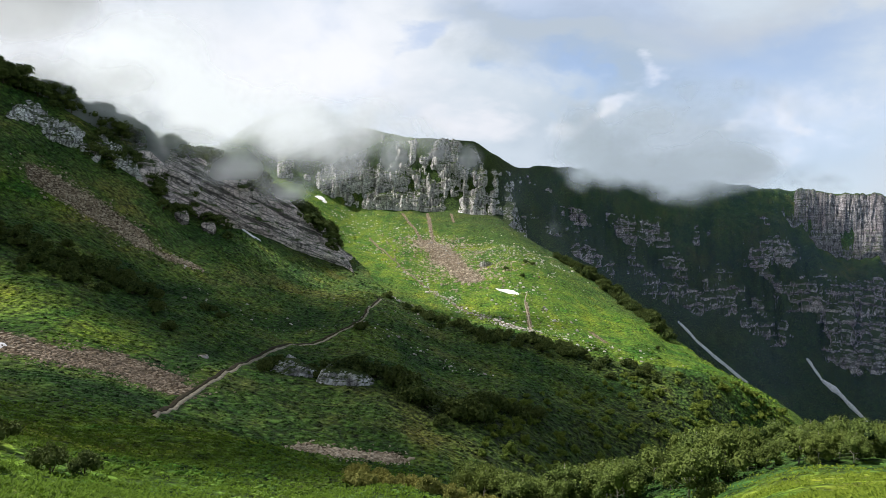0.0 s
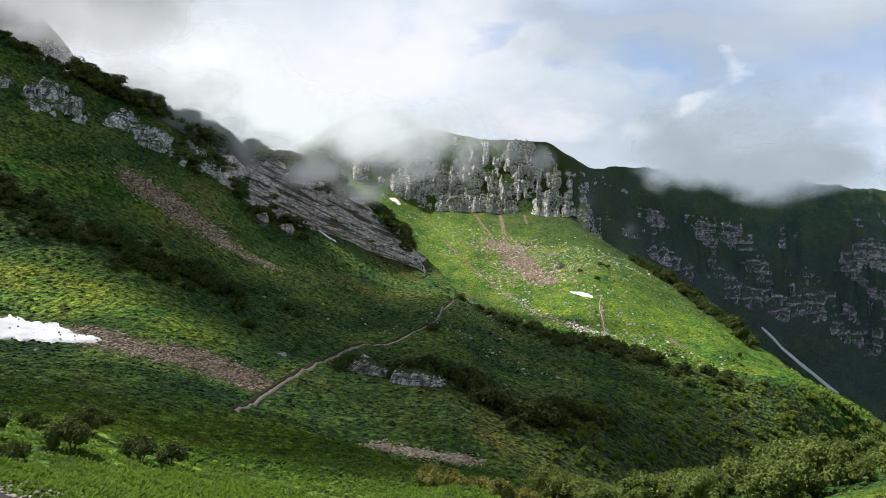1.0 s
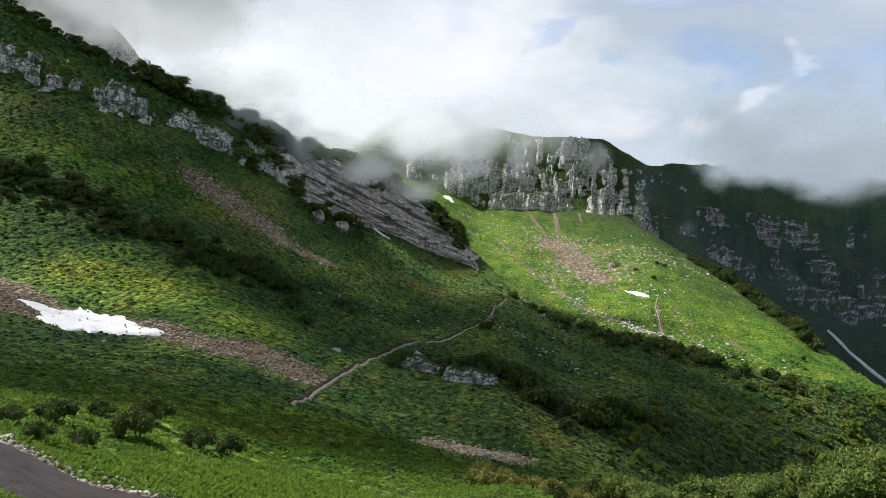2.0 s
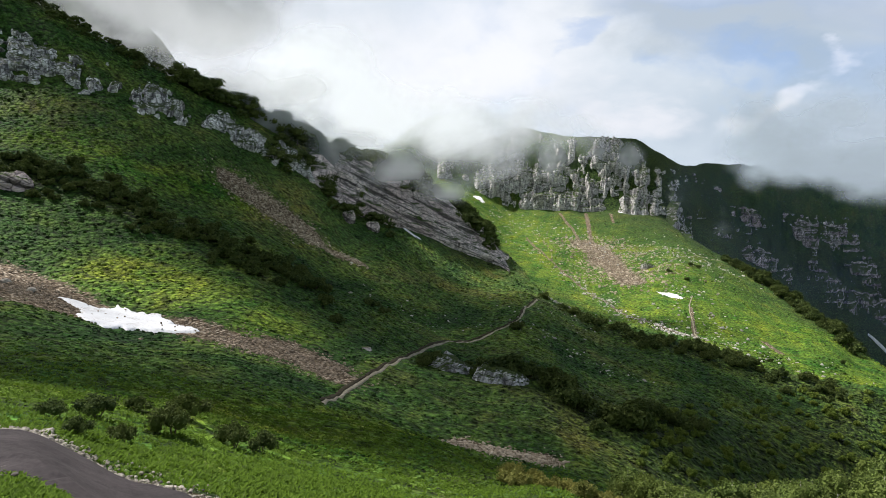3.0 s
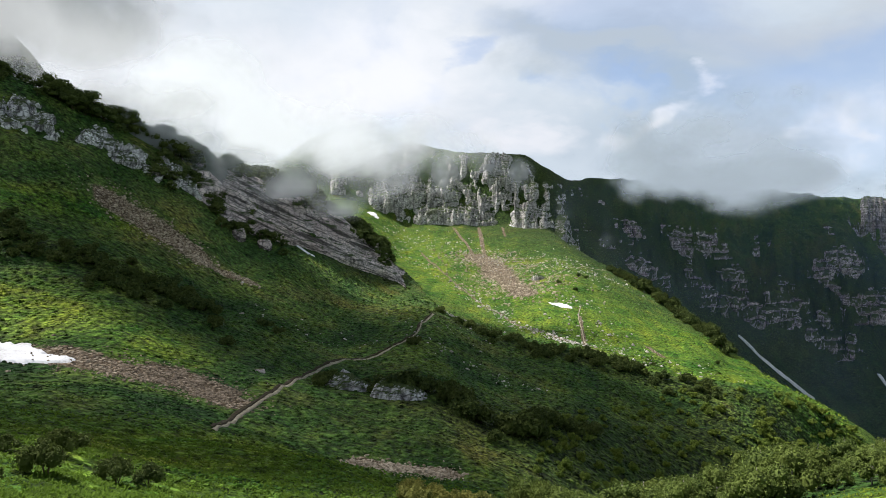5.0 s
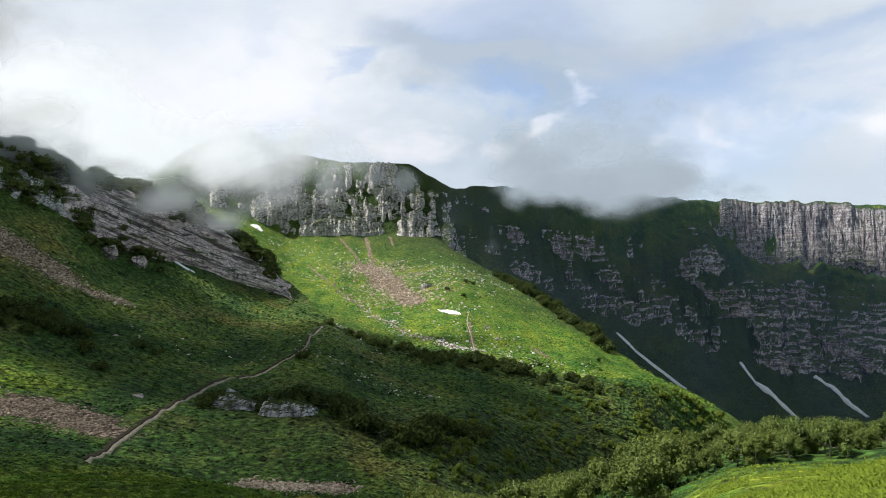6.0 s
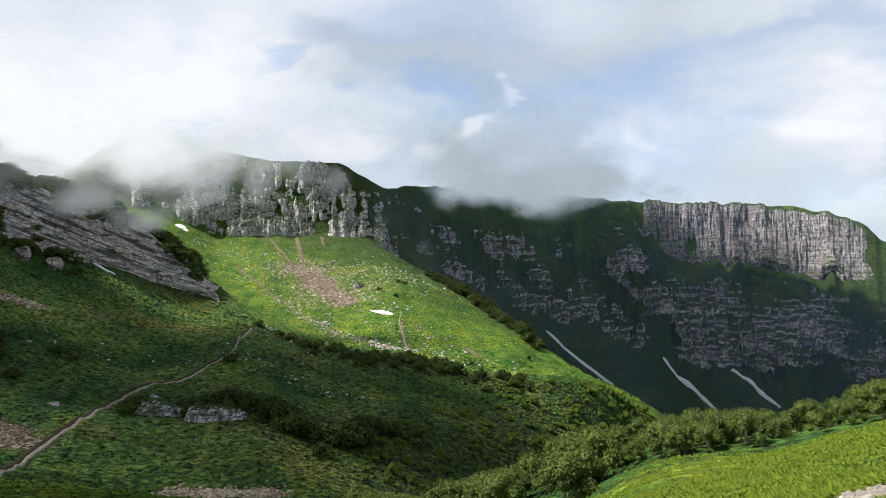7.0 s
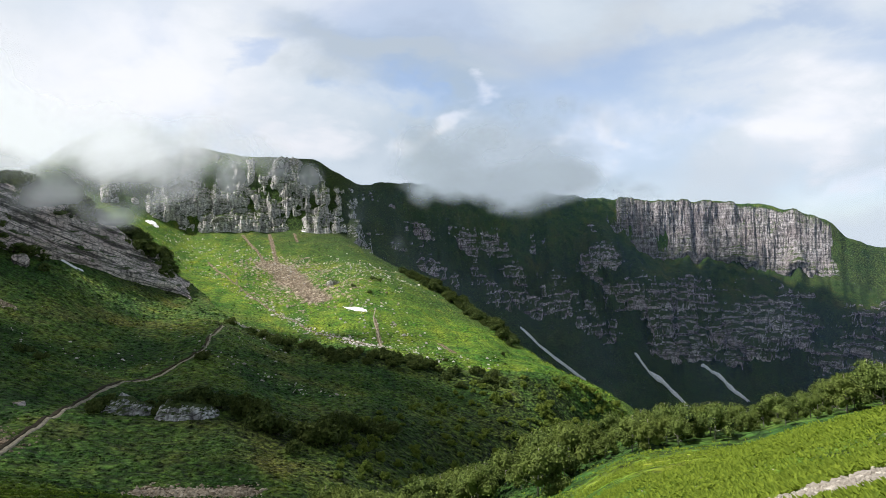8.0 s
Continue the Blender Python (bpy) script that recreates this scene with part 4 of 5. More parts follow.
def foliage(name, lobes, count, leaf, material, rng):
    """A crown of leaf sprays: small folded blades near the skin of several lobes, ((centre), (radii))."""
    share = np.array([r[0] * r[1] + r[1] * r[2] + r[0] * r[2] for _, r in lobes])
    pick = rng.choice(len(lobes), count, p=share / share.sum())
    c, rad = np.array([l[0] for l in lobes])[pick], np.array([l[1] for l in lobes])[pick]
    d = rng.normal(size=(count, 3))
    d /= np.linalg.norm(d, axis=1, keepdims=True)
    d[:, 2] = np.where(d[:, 2] < -0.5, -d[:, 2], d[:, 2])
    p = c + d * rad * (rng.uniform(0.45, 1.08, (count, 1)) ** 0.6)
    n = d + 0.7 * rng.normal(size=(count, 3))
    n /= np.linalg.norm(n, axis=1, keepdims=True)
    t = np.cross(n, rng.normal(size=(count, 3)))
    t /= np.linalg.norm(t, axis=1, keepdims=True)
    b = np.cross(n, t)
    s = leaf * rng.uniform(0.6, 1.4, (count, 1))
    fold = n * s * 0.35
    v = np.stack([p - t * s, p - b * s * 0.6 + fold, p + t * s, p + b * s * 0.6 + fold], 1).reshape(-1, 3)
    i = np.arange(count)[:, None] * 4
    f = np.concatenate([i + [0, 1, 2], i + [0, 2, 3]])
    # the shaded heart of each lobe, where no light comes through
    heart = np.concatenate([np.array(l[0]) + ICO_V * rng.uniform(0.75, 1.0, (12, 1)) * np.array(l[1]) * 0.78 for l in lobes])
    f = np.concatenate([f, len(v) + (ICO_F[None] + 12 * np.arange(len(lobes))[:, None, None]).reshape(-1, 3)])
    v = np.concatenate([v, heart])
    return mesh_of(name, v, f, material, False)


def make_tree(name, label, height, spread, leaf_material, bark, count, leaf, seed, category="tree", group="", bare=0.28, leader=True):
    """Trunk, limbs and a crown of several lobes."""
    rng = np.random.default_rng(seed)
    thing = tagged(new(name), label, category, group)
    lean = rng.uniform(-0.12, 0.12, 2) * height
    spine = [(0, 0, -0.3), (lean[0] * 0.3, lean[1] * 0.3, height * 0.35), (lean[0] * 0.8, lean[1] * 0.7, height * 0.7), (lean[0], lean[1], height * 0.97)]
    r0 = 0.022 * height
    trunk = part("trunk", mesh_of("trunk", *tube(spine, (r0, r0 * 0.75, r0 * 0.45, r0 * 0.12)), bark), thing)
    lobes = [((lean[0] * 0.8, lean[1] * 0.8, height * 0.72), (spread * 0.42, spread * 0.42, height * 0.26))] if leader else []
    for k in range(8):
        turn_by = k * 2.4 + rng.uniform(-0.5, 0.5)
        up = height * rng.uniform(bare + 0.08, 0.66)
        out = spread * rng.uniform(0.32, 0.62) * (1.15 - 0.5 * up / height)
        tip = (math.cos(turn_by) * out + lean[0] * 0.5, math.sin(turn_by) * out + lean[1] * 0.5, up + height * 0.1)
        if k < 4:
            part("limb", mesh_of("limb", *tube([(lean[0] * 0.3, lean[1] * 0.3, up * 0.72), (tip[0] * 0.6, tip[1] * 0.6, up * 0.95), tip], (r0 * 0.45, r0 * 0.3, r0 * 0.1), 5), bark), trunk)
        lobes.append((tip, (spread * rng.uniform(0.2, 0.34), spread * rng.uniform(0.2, 0.34), height * rng.uniform(0.15, 0.25))))
    part("crown", foliage("crown", lobes, count, leaf, leaf_material, rng), thing)
    return thing


def make_shrub(name, label, height, spread, leaf_material, count, leaf, seed, group="", category="shrub"):
    rng = np.random.default_rng(seed)
    thing = tagged(new(name), label, category, group)
    lobes = []
    for k in range(7):
        turn_by, out = k * 2.4 + rng.uniform(-0.4, 0.4), spread * 0.34 * math.sqrt(k / 6) * rng.uniform(0.7, 1.3)
        up = height * rng.uniform(0.24, 0.58) * (1 - 0.25 * out / spread)
        tip = (math.cos(turn_by) * out, math.sin(turn_by) * out, up)
        if k in (1, 3, 5):
            part("stem", mesh_of("stem", *tube([(0, 0, -0.2), (tip[0] * 0.5, tip[1] * 0.5, up * 0.6), tip], (0.03 * height, 0.02 * height, 0.008 * height), 5), DARK_BARK), thing)
        lobes.append((tip, (spread * rng.uniform(0.16, 0.26), spread * rng.uniform(0.16, 0.26), height * rng.uniform(0.28, 0.42))))
    part("crown", foliage("crown", lobes, count, leaf, leaf_material, rng), thing)
    return thing


rng = np.random.default_rng(7)


def stand(kinds, bearing, r, size, sink=0.1):
    """A copy of one of the kinds on the ground, turned by chance."""
    x, y, z = place_on(bearing, r)
    m = Matrix.LocRotScale((x, y, z - sink), Euler((0, 0, rng.uniform(0, 6.28))), Vector((size * rng.uniform(0.85, 1.2), size * rng.uniform(0.85, 1.2), size)))
    return copy_thing(kinds[rng.integers(len(kinds))], m)


def clear(kinds):
    """Takes away the patterns from which the copies were made."""
    for ob in kinds:
        for o in (*ob.children_recursive, ob):
            bpy.data.objects.remove(o)


birches = [make_tree("birch_tree", "low mountain birch with yellow-green leaves and pale trunk", 4.3, 3.0, BIRCH_LEAF, BIRCH_BARK, 1150, 0.12, 20 + k, group="birches below the grassy brow", bare=-0.02) for k in range(5)]
spots = 0
while spots < 290:
    a = 2 + 47 * rng.uniform(0, 1) ** 1.25
    near, far = np.interp(a, [3, 10, 20, 28, 36, 49], [74, 66, 52, 55, 58, 60]), np.interp(a, [3, 10, 20, 30, 49], [92, 98, 105, 112, 112])
    stand(birches, a, rng.uniform(near, far), rng.uniform(0.5, 1.15) * np.interp(a, [3, 20, 27, 34, 40, 49], [1, 0.95, 0.85, 0.60, 0.68, 0.95]))
    spots += 1
clear(birches)

tawny = [make_shrub("tawny_shrub", "rounded shrub with tawny olive leaves", 2.4, 4.0, BROWN_LEAF, 700, 0.13, 40 + k, "shrubs at the foot of the near slope") for k in range(3)]
for k in range(34):
    stand(tawny, rng.uniform(-8, 6), rng.uniform(60, 74), rng.uniform(0.5, 0.85))
clear(tawny)

shrubs = [make_shrub("dark_shrub", "dense dark green shrub on the slope", 2.2, 3.4, SHRUB_LEAF, 560, 0.2, 60 + k, "dark shrubs on the slopes") for k in range(4)]
for k in range(180):
    a = rng.uniform(-50, -22)
    stand(shrubs, a, np.interp(a, [-50, -45, -40, -35, -30, -22], [246, 241, 232, 221, 213, 211]) + rng.normal(0, 6), rng.uniform(0.7, 1.7))
for a, r, s in ((-8.0, 161, 2.2), (-7.0, 161, 1.9), (-9.0, 163, 1.6), (-5.4, 160, 1.4), (-3.0, 156, 1.9), (-2.2, 150, 1.7), (-3.6, 160, 1.5), (-1.0, 152, 1.5), (1.5, 150, 1.8), (2.6, 153, 2.0), (3.6, 156, 1.7), (-13.9, 163, 1.4), (-6.5, 232, 1.1), (-6.8, 230, 0.9), (0.1, 139, 1.0),
                (4.0, 179, 1.5), (5.0, 180, 1.6), (3.2, 176, 1.2), (6.3, 182, 1.4), (7.8, 187, 1.5), (-14.3, 157, 1.0), (-18.6, 219, 1.1), (-21.3, 183, 1.0), (-17.6, 216, 0.9), (-10.6, 172, 0.9), (-9.9, 160, 0.9)):
    stand(shrubs, a, r, s * 1.3)
clear(shrubs)

edge = [make_shrub("edge_shrub", "dark green shrub on the edge of the spur", 2.2, 3.4, SHRUB_LEAF, 520, 0.21, 70 + k, "shrubs along the spur edge") for k in range(3)]
for k in range(110):
    a = rng.uniform(-4.5, 18)
    stand(edge, a, np.interp(a, [-4.5, -2, 0.4, 4, 8, 14, 18], [330, 318, 306, 296, 298, 298, 300]) - abs(rng.normal(0, 12)), rng.uniform(0.5, 1.9))
clear(edge)

rim = [make_shrub("meadow_shrub", "dark round shrub in the sunlit meadow", 2.4, 3.0, SHRUB_LEAF, 460, 0.24, 75 + k, "shrubs along the meadow rim") for k in range(3)]
for k in range(105):
    a = rng.uniform(9.0, 18.2)
    stand(rim, a, np.interp(a, [9, 13.3, 16.9, 18.2], [750, 660, 548, 512]) - rng.uniform(0, 50), rng.uniform(1.6, 4.0))
for a, r, s in ((5.2, 576, 1.6), (6.8, 606, 1.5), (7.4, 606, 1.3), (6.6, 560, 1.3), (9.9, 372, 0.9), (12.6, 372, 1.0), (17.3, 420, 1.1)):
    stand(rim, a, r, s)
clear(rim)

greens = [make_shrub("green_shrub", "leafy green shrub in the valley thicket", 2.8, 3.8, GREEN_LEAF, 480, 0.19, 80 + k, "green shrubs of the thicket") for k in range(4)]
for k in range(250):
    a = 27 - 24 * rng.uniform(0, 1) ** 1.3
    low = np.interp(a, [3, 10, 20, 27], [125, 150, 220, 300])
    high = np.interp(a, [3, 8, 12, 20, 27], [165, 215, 275, 312, 338])
    stand(greens, a, low + (high - low) * rng.uniform(0, 1), rng.uniform(0.5, 1.2) * np.interp(a, [3, 14, 20], [0.7, 0.85, 1.1]))
clear(greens)

bush = make_shrub("bush", "round dark bush alone on the grassy bank", 1.7, 2.3, SHRUB_LEAF, 1000, 0.085, 101, "bushes on the near bank")
for a, r, s in ((-39.2, 45, 0.75), (-36.4, 52, 0.55), (-33.9, 43.5, 0.95), (-32.9, 52, 0.9), (-29.3, 47.5, 0.85), (-27.1, 49.5, 0.75), (-42.0, 40, 0.5), (-37.5, 37, 0.5), (-40.5, 33, 0.4)):
    stand([bush], a, r, s * 1.35)
clear([bush])

crest_trees = [make_tree("crest_tree", "dark stunted tree on the rocky crest", 5.4, 5.2, SHRUB_LEAF, DARK_BARK, 620, 0.25, 120 + k, group="trees along the crest", bare=-0.06) for k in range(4)]
for k in range(215):
    a = rng.uniform(-44, -8.5)
    rk, _ = land_lines(np.array([a]))
    stand(crest_trees, a, rk[0, NAMES.index("crest") + 1] - abs(rng.normal(0, 9)), rng.uniform(0.8, 1.9) * (0.4 if a < -34 else 1))
for k in range(48):
    a = rng.uniform(-27, -17)
    stand(crest_trees, a, np.interp(a, [-27, -22, -19, -17], [322, 322, 326, 330]) + rng.normal(0, 7), rng.uniform(0.6, 1.15))
clear(crest_trees)


def clumps(name, label, bearings_span, near, far, count, size, lift, seed, material=TURF, spread=5):
    """Countless tussocks: small uneven cones standing in the turf."""
    g = np.random.default_rng(seed)
    a = g.uniform(*bearings_span, count)
    r = near * (far / near) ** g.uniform(0, 1, count)
    keep = fbm(r * np.sin(np.radians(a)) / 14, r * np.cos(np.radians(a)) / 14, 6.6, 4) > g.uniform(-0.5, 0.7, count)
    for path, width in SCREE:
        keep &= zone(a, r, path, width, 0.5) < 0.5
    a, r = a[keep], r[keep]
    count = len(a)
    x, y = polar(a, r)
    z = ground(x, y)
    s = size * g.uniform(0.5, 1.5, count) * (1 + r / far)
    th = g.uniform(0, 6.28, (count, 1)) + np.arange(spread) * 2 * np.pi / spread
    ring = np.stack([x[:, None] + s[:, None] * np.cos(th) * g.uniform(0.6, 1.3, th.shape), y[:, None] + s[:, None] * np.sin(th) * g.uniform(0.6, 1.3, th.shape),
                     np.broadcast_to(z[:, None], th.shape) - 0.25 * s[:, None]], -1)
    top = np.stack([x + s * g.normal(0, 0.35, count), y + s * g.normal(0, 0.35, count), z + lift * s * g.uniform(0.5, 1.3, count)], -1)
    v = np.concatenate([ring, top[:, None]], 1)
    i = np.arange(count)[:, None] * (spread + 1)
    f = np.concatenate([np.concatenate([i + k, i + (k + 1) % spread, i + spread], 1) for k in range(spread)])
    me = mesh_of(name, v.reshape(-1, 3), f, material, False)
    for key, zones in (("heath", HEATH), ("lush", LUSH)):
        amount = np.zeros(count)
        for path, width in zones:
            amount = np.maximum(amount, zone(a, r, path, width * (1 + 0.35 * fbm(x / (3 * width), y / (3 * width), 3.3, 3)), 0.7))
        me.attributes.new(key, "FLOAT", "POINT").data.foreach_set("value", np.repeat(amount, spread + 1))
    return tagged(new(name, me), label, "grass", kind="stuff")


clumps("meadow_clumps", "clumps of tall grass in the sunlit meadow", (-14, 26), 340, 930, 16000, 0.6, 0.7, 12)


def herbs(name, label, span, near, far, count, leaf, seed, material=HERB, per=6, flat=1.3, tail=0.55):
    """Countless leafy herbs near the viewer: sprays of pointed leaves."""
    g = np.random.default_rng(seed)
    a, r = g.uniform(*span, count), near * (far / near) ** g.uniform(0, 1, count)
    x, y = polar(a, r)
    keep = (fbm(x / 5, y / 5, 2.6, 3) > g.uniform(-1.0, 0.5, count)) & (g.uniform(tail, 1.0, count) > np.maximum(r / far, 0.5) * (tail < 1))
    for path, width in SCREE:
        keep &= zone(a, r, path, width, 0.5) < 0.4
    a, r, x, y = a[keep], r[keep], x[keep], y[keep]
    count = len(a)
    base = np.stack([x, y, ground(x, y)], -1)
    th = g.uniform(0, 6.28, (count, per))
    s = leaf * g.uniform(0.6, 1.5, (count, per)) * (0.7 + 0.8 * r[:, None] / far)
    rise = g.uniform(0.2, flat, (count, per))
    out = np.stack([np.cos(th), np.sin(th), rise], -1) * s[..., None]
    side = np.stack([-np.sin(th), np.cos(th), 0 * th], -1) * s[..., None] * 0.3
    b = base[:, None] + out * 0.15
    mid, tip = b + out * 0.6, b + out * 1.1 - np.array([0, 0, 0.3]) * s[..., None]
    v = np.stack([b, mid - side, tip, mid + side], 2).reshape(-1, 3)
    i = np.arange(count * per)[:, None] * 4
    return tagged(new(name, mesh_of(name, v, np.concatenate([i + [0, 1, 2], i + [0, 2, 3]]), material, False)), label, "grass", kind="stuff")


herbs("herbs", "bright yellow-green herbs covering the near slope", (5, 52), 7, 58, 95000, 0.085, 13, HERB, 4)
herbs("bank_herbs", "green leafy herbs on the bank beside the road", (-52, 5), 18, 110, 60000, 0.15, 14, DEEP_HERB, 5)
herbs("verge_herbs", "dark green herbs on the verge of the gravel road", (-53, -15), 7, 20, 26000, 0.055, 18, DEEP_HERB, 5)


def mounds(name, label, span, near, far, count, seed):
    """Countless leafy mounds on the hillsides: low, uneven domes of herbs that hide the soil between them."""
    g = np.random.default_rng(seed)
    a, r = g.uniform(*span, count), near * (far / near) ** g.uniform(0, 1, count)
    x, y = polar(a, r)
    keep = fbm(x / 16, y / 16, 2.6, 4) > g.uniform(-1.3, 0.3, count)
    for path, width in SCREE:
        keep &= zone(a, r, path, width, 0.5) < 0.35
    for path in (PATH,):
        keep &= zone(a, r, path, 1.3) < 0.1
    a, r, x, y = a[keep], r[keep], x[keep], y[keep]
    n, k = len(a), 6
    z = ground(x, y)
    s = (0.08 + 0.0013 * r) * 2.0 ** g.uniform(-1, 1, n)
    th = g.uniform(0, 6.28, (n, 1)) + np.arange(k) * 2 * np.pi / k
    tops = s * g.uniform(0.35, 0.8, n)
    rings = []
    for out, up in ((1.0, -0.35), (0.72, 0.62)):
        q = s[:, None] * out * g.uniform(0.65, 1.3, (n, k))
        rings.append(np.stack([x[:, None] + q * np.cos(th), y[:, None] + q * np.sin(th), z[:, None] + tops[:, None] * up * g.uniform(0.7, 1.3, (n, k))], -1))
    peak = np.stack([x + s * g.normal(0, 0.2, n), y + s * g.normal(0, 0.2, n), z + tops], -1)
    v = np.concatenate([*rings, peak[:, None]], 1)
    i = np.arange(n)[:, None] * (2 * k + 1)
    f = []
    for q in range(k):
        p = (q + 1) % k
        f += [i + [q, p, k + p], i + [q, k + p, k + q], i + [k + q, k + p, 2 * k]]
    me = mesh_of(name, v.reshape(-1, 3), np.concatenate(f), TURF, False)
    for key, zones in (("heath", HEATH), ("lush", LUSH)):
        amount = np.zeros(n)
        for path, width in zones:
            amount = np.maximum(amount, zone(a, r, path, width * (1 + 0.35 * fbm(x / (3 * width), y / (3 * width), 3.3, 3)), 0.7))
        me.attributes.new(key, "FLOAT", "POINT").data.foreach_set("value", np.repeat(amount, 2 * k + 1).astype(np.float32))
    return tagged(new(name, me), label, "grass", kind="stuff")


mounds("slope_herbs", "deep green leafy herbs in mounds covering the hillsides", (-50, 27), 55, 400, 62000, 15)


# ---- stones ----
def rubble(name, label, paths, count, smallest, largest, material, seed, sink=0.25, category="stones"):
    """Countless loose stones strewn along paths: ((bearing, distance) points, half width)."""
    g = np.random.default_rng(seed)
    xy = []
    for path, half, share in paths:
        line = smooth_line([polar(a, r) for a, r in path], 12)
        k = g.integers(0, len(line), int(count * share))
        xy.append(line[k] + g.normal(0, half * 0.5, (len(k), 2)))
    xy = np.concatenate(xy)
    n = len(xy)
    s = smallest * (largest / smallest) ** (g.uniform(0, 1, n) ** 2.2)
    v = ICO_V[None] * g.uniform(0.75, 1.2, (n, 12, 1)) * g.uniform(0.7, 1.35, (n, 1, 3)) * 0.5 * s[:, None, None]
    th = g.uniform(0, 6.28, n)
    c, d = np.cos(th)[:, None], np.sin(th)[:, None]
    v = np.stack([v[..., 0] * c - v[..., 1] * d, v[..., 0] * d + v[..., 1] * c, v[..., 2] * 0.8], -1)
    v = v + np.stack([xy[:, 0], xy[:, 1], ground(xy[:, 0], xy[:, 1]) + (0.3 - sink) * s], -1)[:, None]
    f = (ICO_F[None] + 12 * np.arange(n)[:, None, None]).reshape(-1, 3)
    return tagged(new(name, mesh_of(name, v.reshape(-1, 3), f, material, False)), label, category, kind="stuff")


rubble("gully_scree", "rusty brown scree filling the shallow gully", [(SNOW_GULLY, 8.0, 0.5), ([(-50, 176), (-45.4, 160), (-43, 152)], 13.0, 0.2), ([(-54, 198), (-46, 180), (-42.3, 164)], 13.0, 0.25), ([(-28.5, 135), (-25, 141), (-21.5, 130)], 9.0, 0.3)], 5000, 0.18, 0.8, RUST_STONE, 21)
rubble("slope_scree", "grey-brown scree tongue on the upper slope", [([(-29.5, 272), (-26.5, 270), (-24, 268)], 11.0, 0.75), ([(-24, 264), (-21.5, 266), (-19.6, 272)], 4.0, 0.25)], 2000, 0.3, 1.3, TAN_STONE, 22)
rubble("debris", "small heap of rusty stones in the grass", [([(-10.4, 107), (-8, 104.5), (-4.6, 106)], 4.4, 0.6), ([(-7, 104), (-4.6, 106)], 4.6, 0.4)], 1300, 0.2, 0.8, TAN_STONE, 23)
rubble("meadow_scree", "tan fan of scree in the sunlit meadow", [([(-1.6, 735), (-0.2, 690), (1.2, 610), (2.6, 555)], 44.0, 1.0)], 3000, 0.7, 3.0, TAN_STONE, 24)
rubble("meadow_boulders", "pale boulders strewn over the meadow", [([(-7.2, 452), (-5.5, 440), (-3.0, 425), (1, 380)], 14.0, 0.4), ([(-8, 760), (-2.0, 545), (0.8, 471), (4.1, 417), (7.4, 400)], 9.0, 0.14),
       ([(6.5, 520), (8, 440), (10, 400), (16, 380)], 26.0, 0.07), ([(-8, 880), (0, 720), (8, 620)], 50.0, 0.31)], 4000, 0.6, 2.6, PALE_STONE, 25)
rubble("slope_stones", "pale stones dotted over the grassy spur", [([(-6, 240), (-2, 230), (3, 225)], 8.0, 0.4), ([(-20, 250), (-10, 240), (-2, 300)], 30.0, 0.6)], 220, 0.3, 1.4, PALE_STONE, 26)
rubble("road_stones", "grey stones along the edge of the gravel road", [([(-50, 29.2), (-45, 27.6), (-42, 25.8), (-39, 24.2), (-35.5, 22), (-31, 19.6)], 2.6, 1.0)], 7000, 0.03, 0.17, CHIP_STONE, 27, -0.3)
rubble("path_rubble", "pale broken stones of a stony patch in the grass", [([(50, 12.9), (46, 12.9), (43, 12.8), (41, 12.3), (39.5, 11.8)], 1.3, 0.8), ([(44, 24), (38, 22), (30, 24)], 6.0, 0.05)], 4600, 0.025, 0.11, CHIP_STONE, 28)
rubble("snow_stones", "small dark stones lying on the old snow", [([(-39.5, 150), (-36, 149), (-33, 144)], 8.0, 1.0)], 90, 0.15, 0.5, RUST_STONE, 29, -1.3)
rubble("road_gravel", "dark loose gravel lying on the road", [([(-56, 24), (-45, 22.5), (-40, 20.5), (-36, 18.5), (-30, 16)], 4.2, 1.0)], 4000, 0.02, 0.12, GREY_STONE, 30, -0.6)


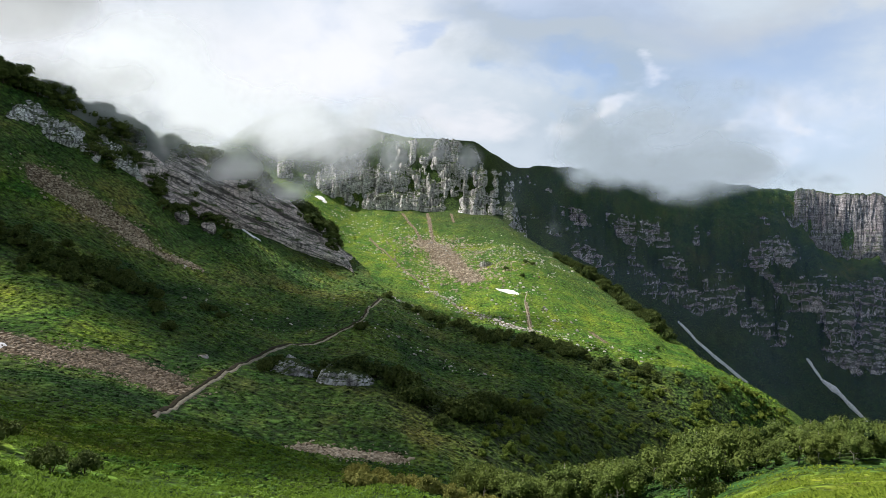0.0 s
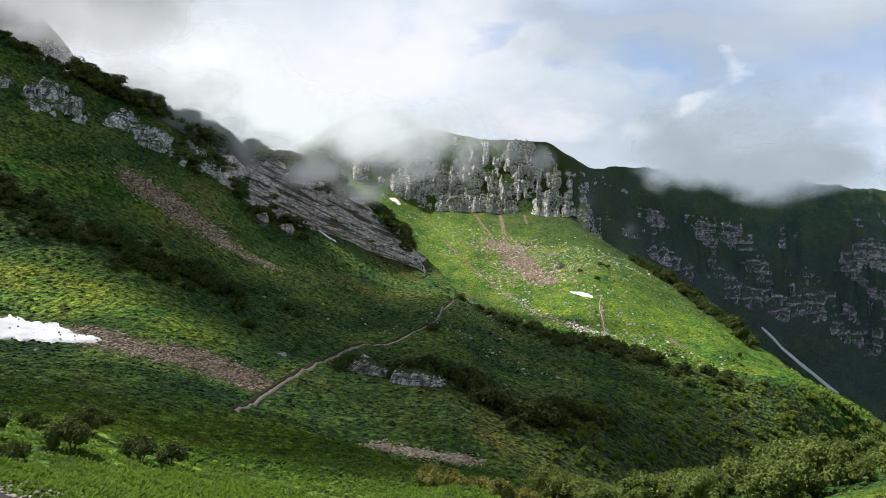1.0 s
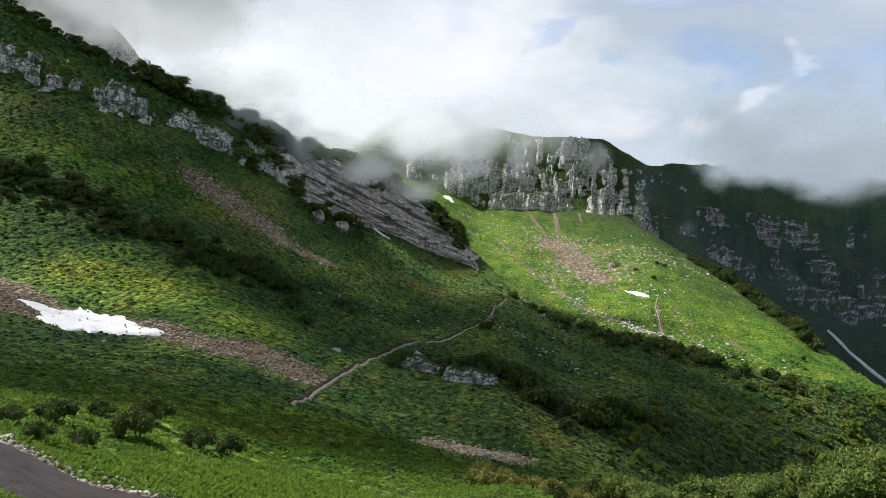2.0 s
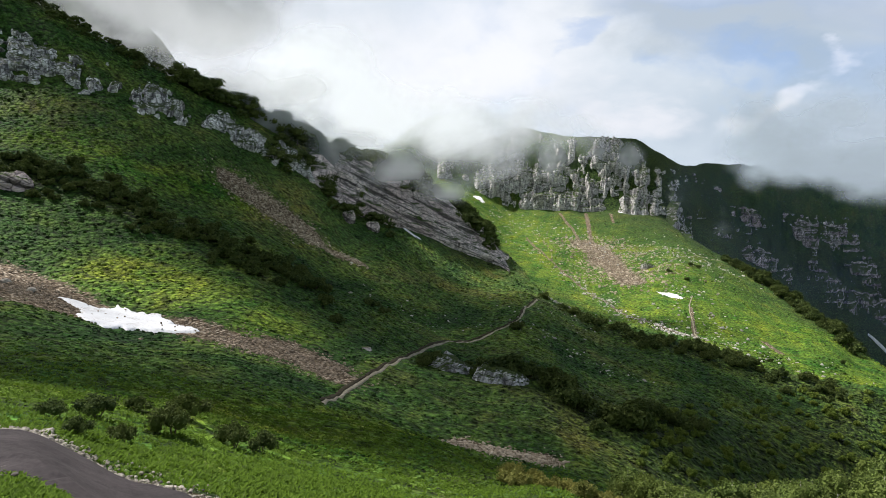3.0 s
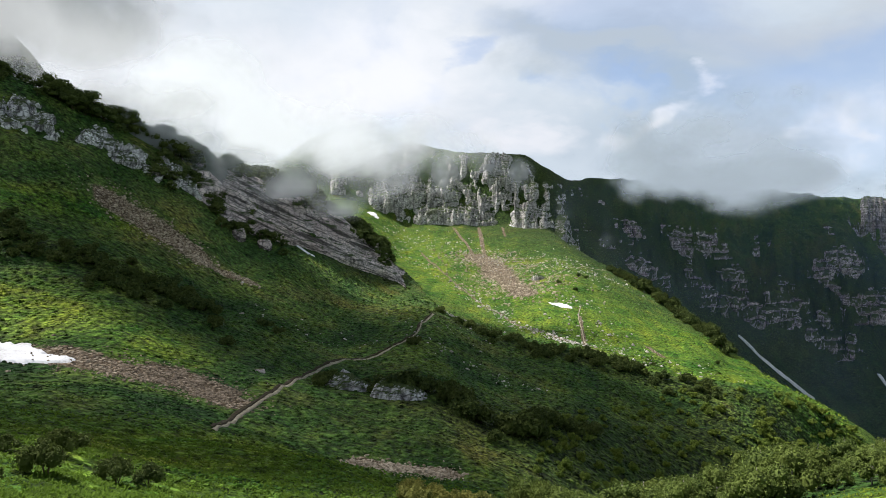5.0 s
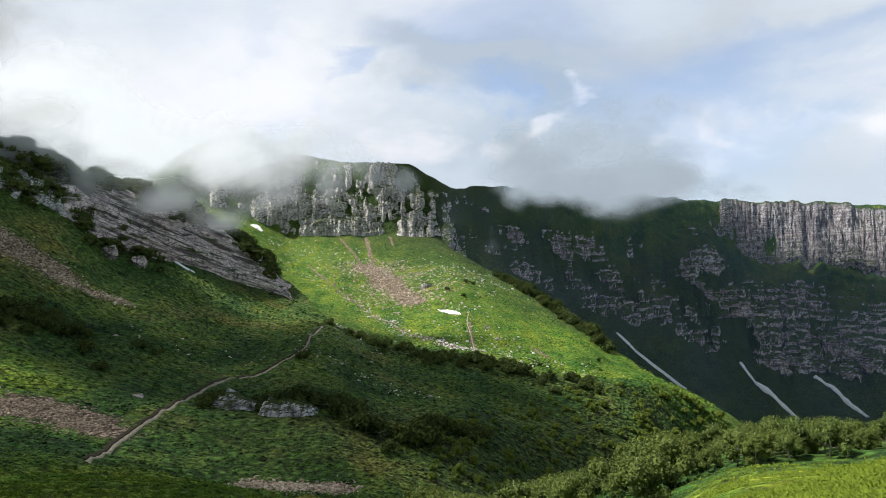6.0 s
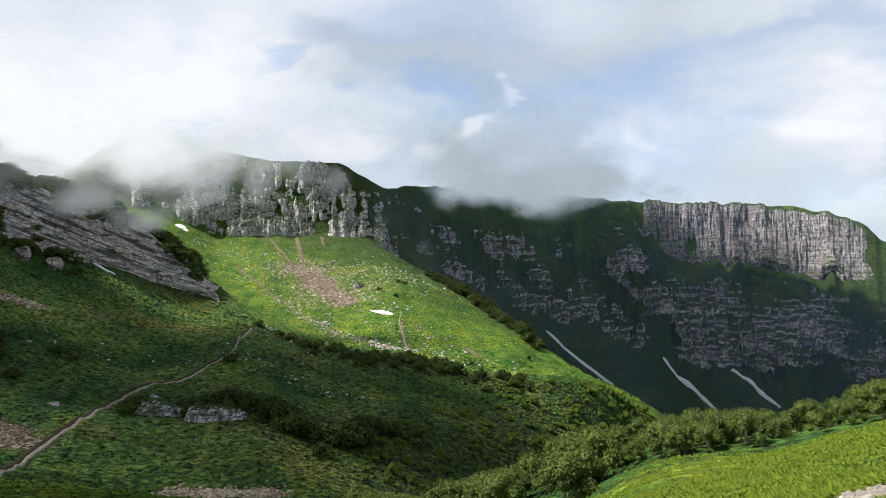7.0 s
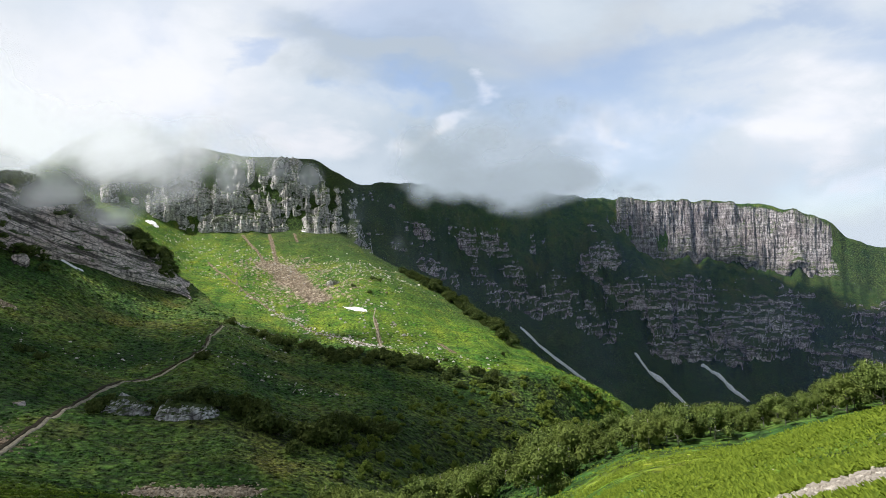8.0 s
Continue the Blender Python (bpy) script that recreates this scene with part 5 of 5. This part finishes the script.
def boulder(label, bearing, r, size, seed):
    """One larger stone: a knocked-about lump."""
    g = np.random.default_rng(seed)
    ball = bmesh.new()
    bmesh.ops.create_icosphere(ball, subdivisions=3, radius=0.5)
    for v in ball.verts:
        c = v.co * 2
        v.co *= 1 + 0.35 * float(fbm(c.x * 1.1 + seed, c.y * 1.1, c.z * 1.1, 3))
        v.co.z *= 0.65
    me = bpy.data.meshes.new("boulder")
    ball.to_mesh(me)
    ball.free()
    me.materials.append(CHIP_STONE)
    x, y, z = place_on(bearing, r)
    ob = tagged(new("boulder", me), label, "rock", "boulders beside the road")
    ob.matrix_world = Matrix.LocRotScale((x, y, z + 0.12 * size), Euler((0, 0, g.uniform(0, 6.28))), Vector((size * 1.3, size, size)))
    return ob


for k, (a, r, s) in enumerate(((-42.6, 28.5, 0.75), (-43.8, 29.5, 0.4), (-44.6, 30.5, 0.35), (-41.6, 27.5, 0.3), (-39.3, 25.5, 0.28), (-37.6, 24.5, 0.3), (-36.2, 23.5, 0.25), (-45.6, 31.5, 0.3))):
    boulder("pale boulder beside the gravel road", a, r, s * 0.75, k)
for k, (a, r, s) in enumerate(((-46.6, 171, 2.0), (-44.9, 166, 1.6), (-43.4, 160, 1.8), (-20.3, 224, 1.4), (-25.0, 252, 1.2))):
    boulder("grey boulder lying in the stony gully", a, r, s, 20 + k)


# the stony patch nearest to the viewer: its larger stones one by one
patch = tagged(new("stony_patch"), "patch of pale broken stones in the near grass", "stones", kind="structure")
lumps = []
for k in range(7):
    g = np.random.default_rng(300 + k)
    v = ICO_V * g.uniform(0.75, 1.25, (12, 1)) * g.uniform(0.7, 1.3, 3) * 0.5
    lumps.append(mesh_of("stone", v * np.array((1.0, 1.0, 0.7)), ICO_F, CHIP_STONE, False))
line = smooth_line([polar(a, r) for a, r in ((50, 12.9), (46, 12.9), (43, 12.8), (41, 12.3), (39.5, 11.8))], 12)
g = np.random.default_rng(411)
for k in range(270):
    x, y = line[g.integers(len(line))] + g.normal(0, 0.55, 2)
    size = 0.07 * 2.6 ** g.uniform(0, 1)
    ob = new("stone", lumps[k % 7])
    ob.parent = patch
    ob.matrix_basis = Matrix.LocRotScale((x, y, float(ground(x, y)) + 0.12 * size), Euler((g.uniform(-0.3, 0.3), g.uniform(-0.3, 0.3), g.uniform(0, 6.28))), Vector((size, size, size)))
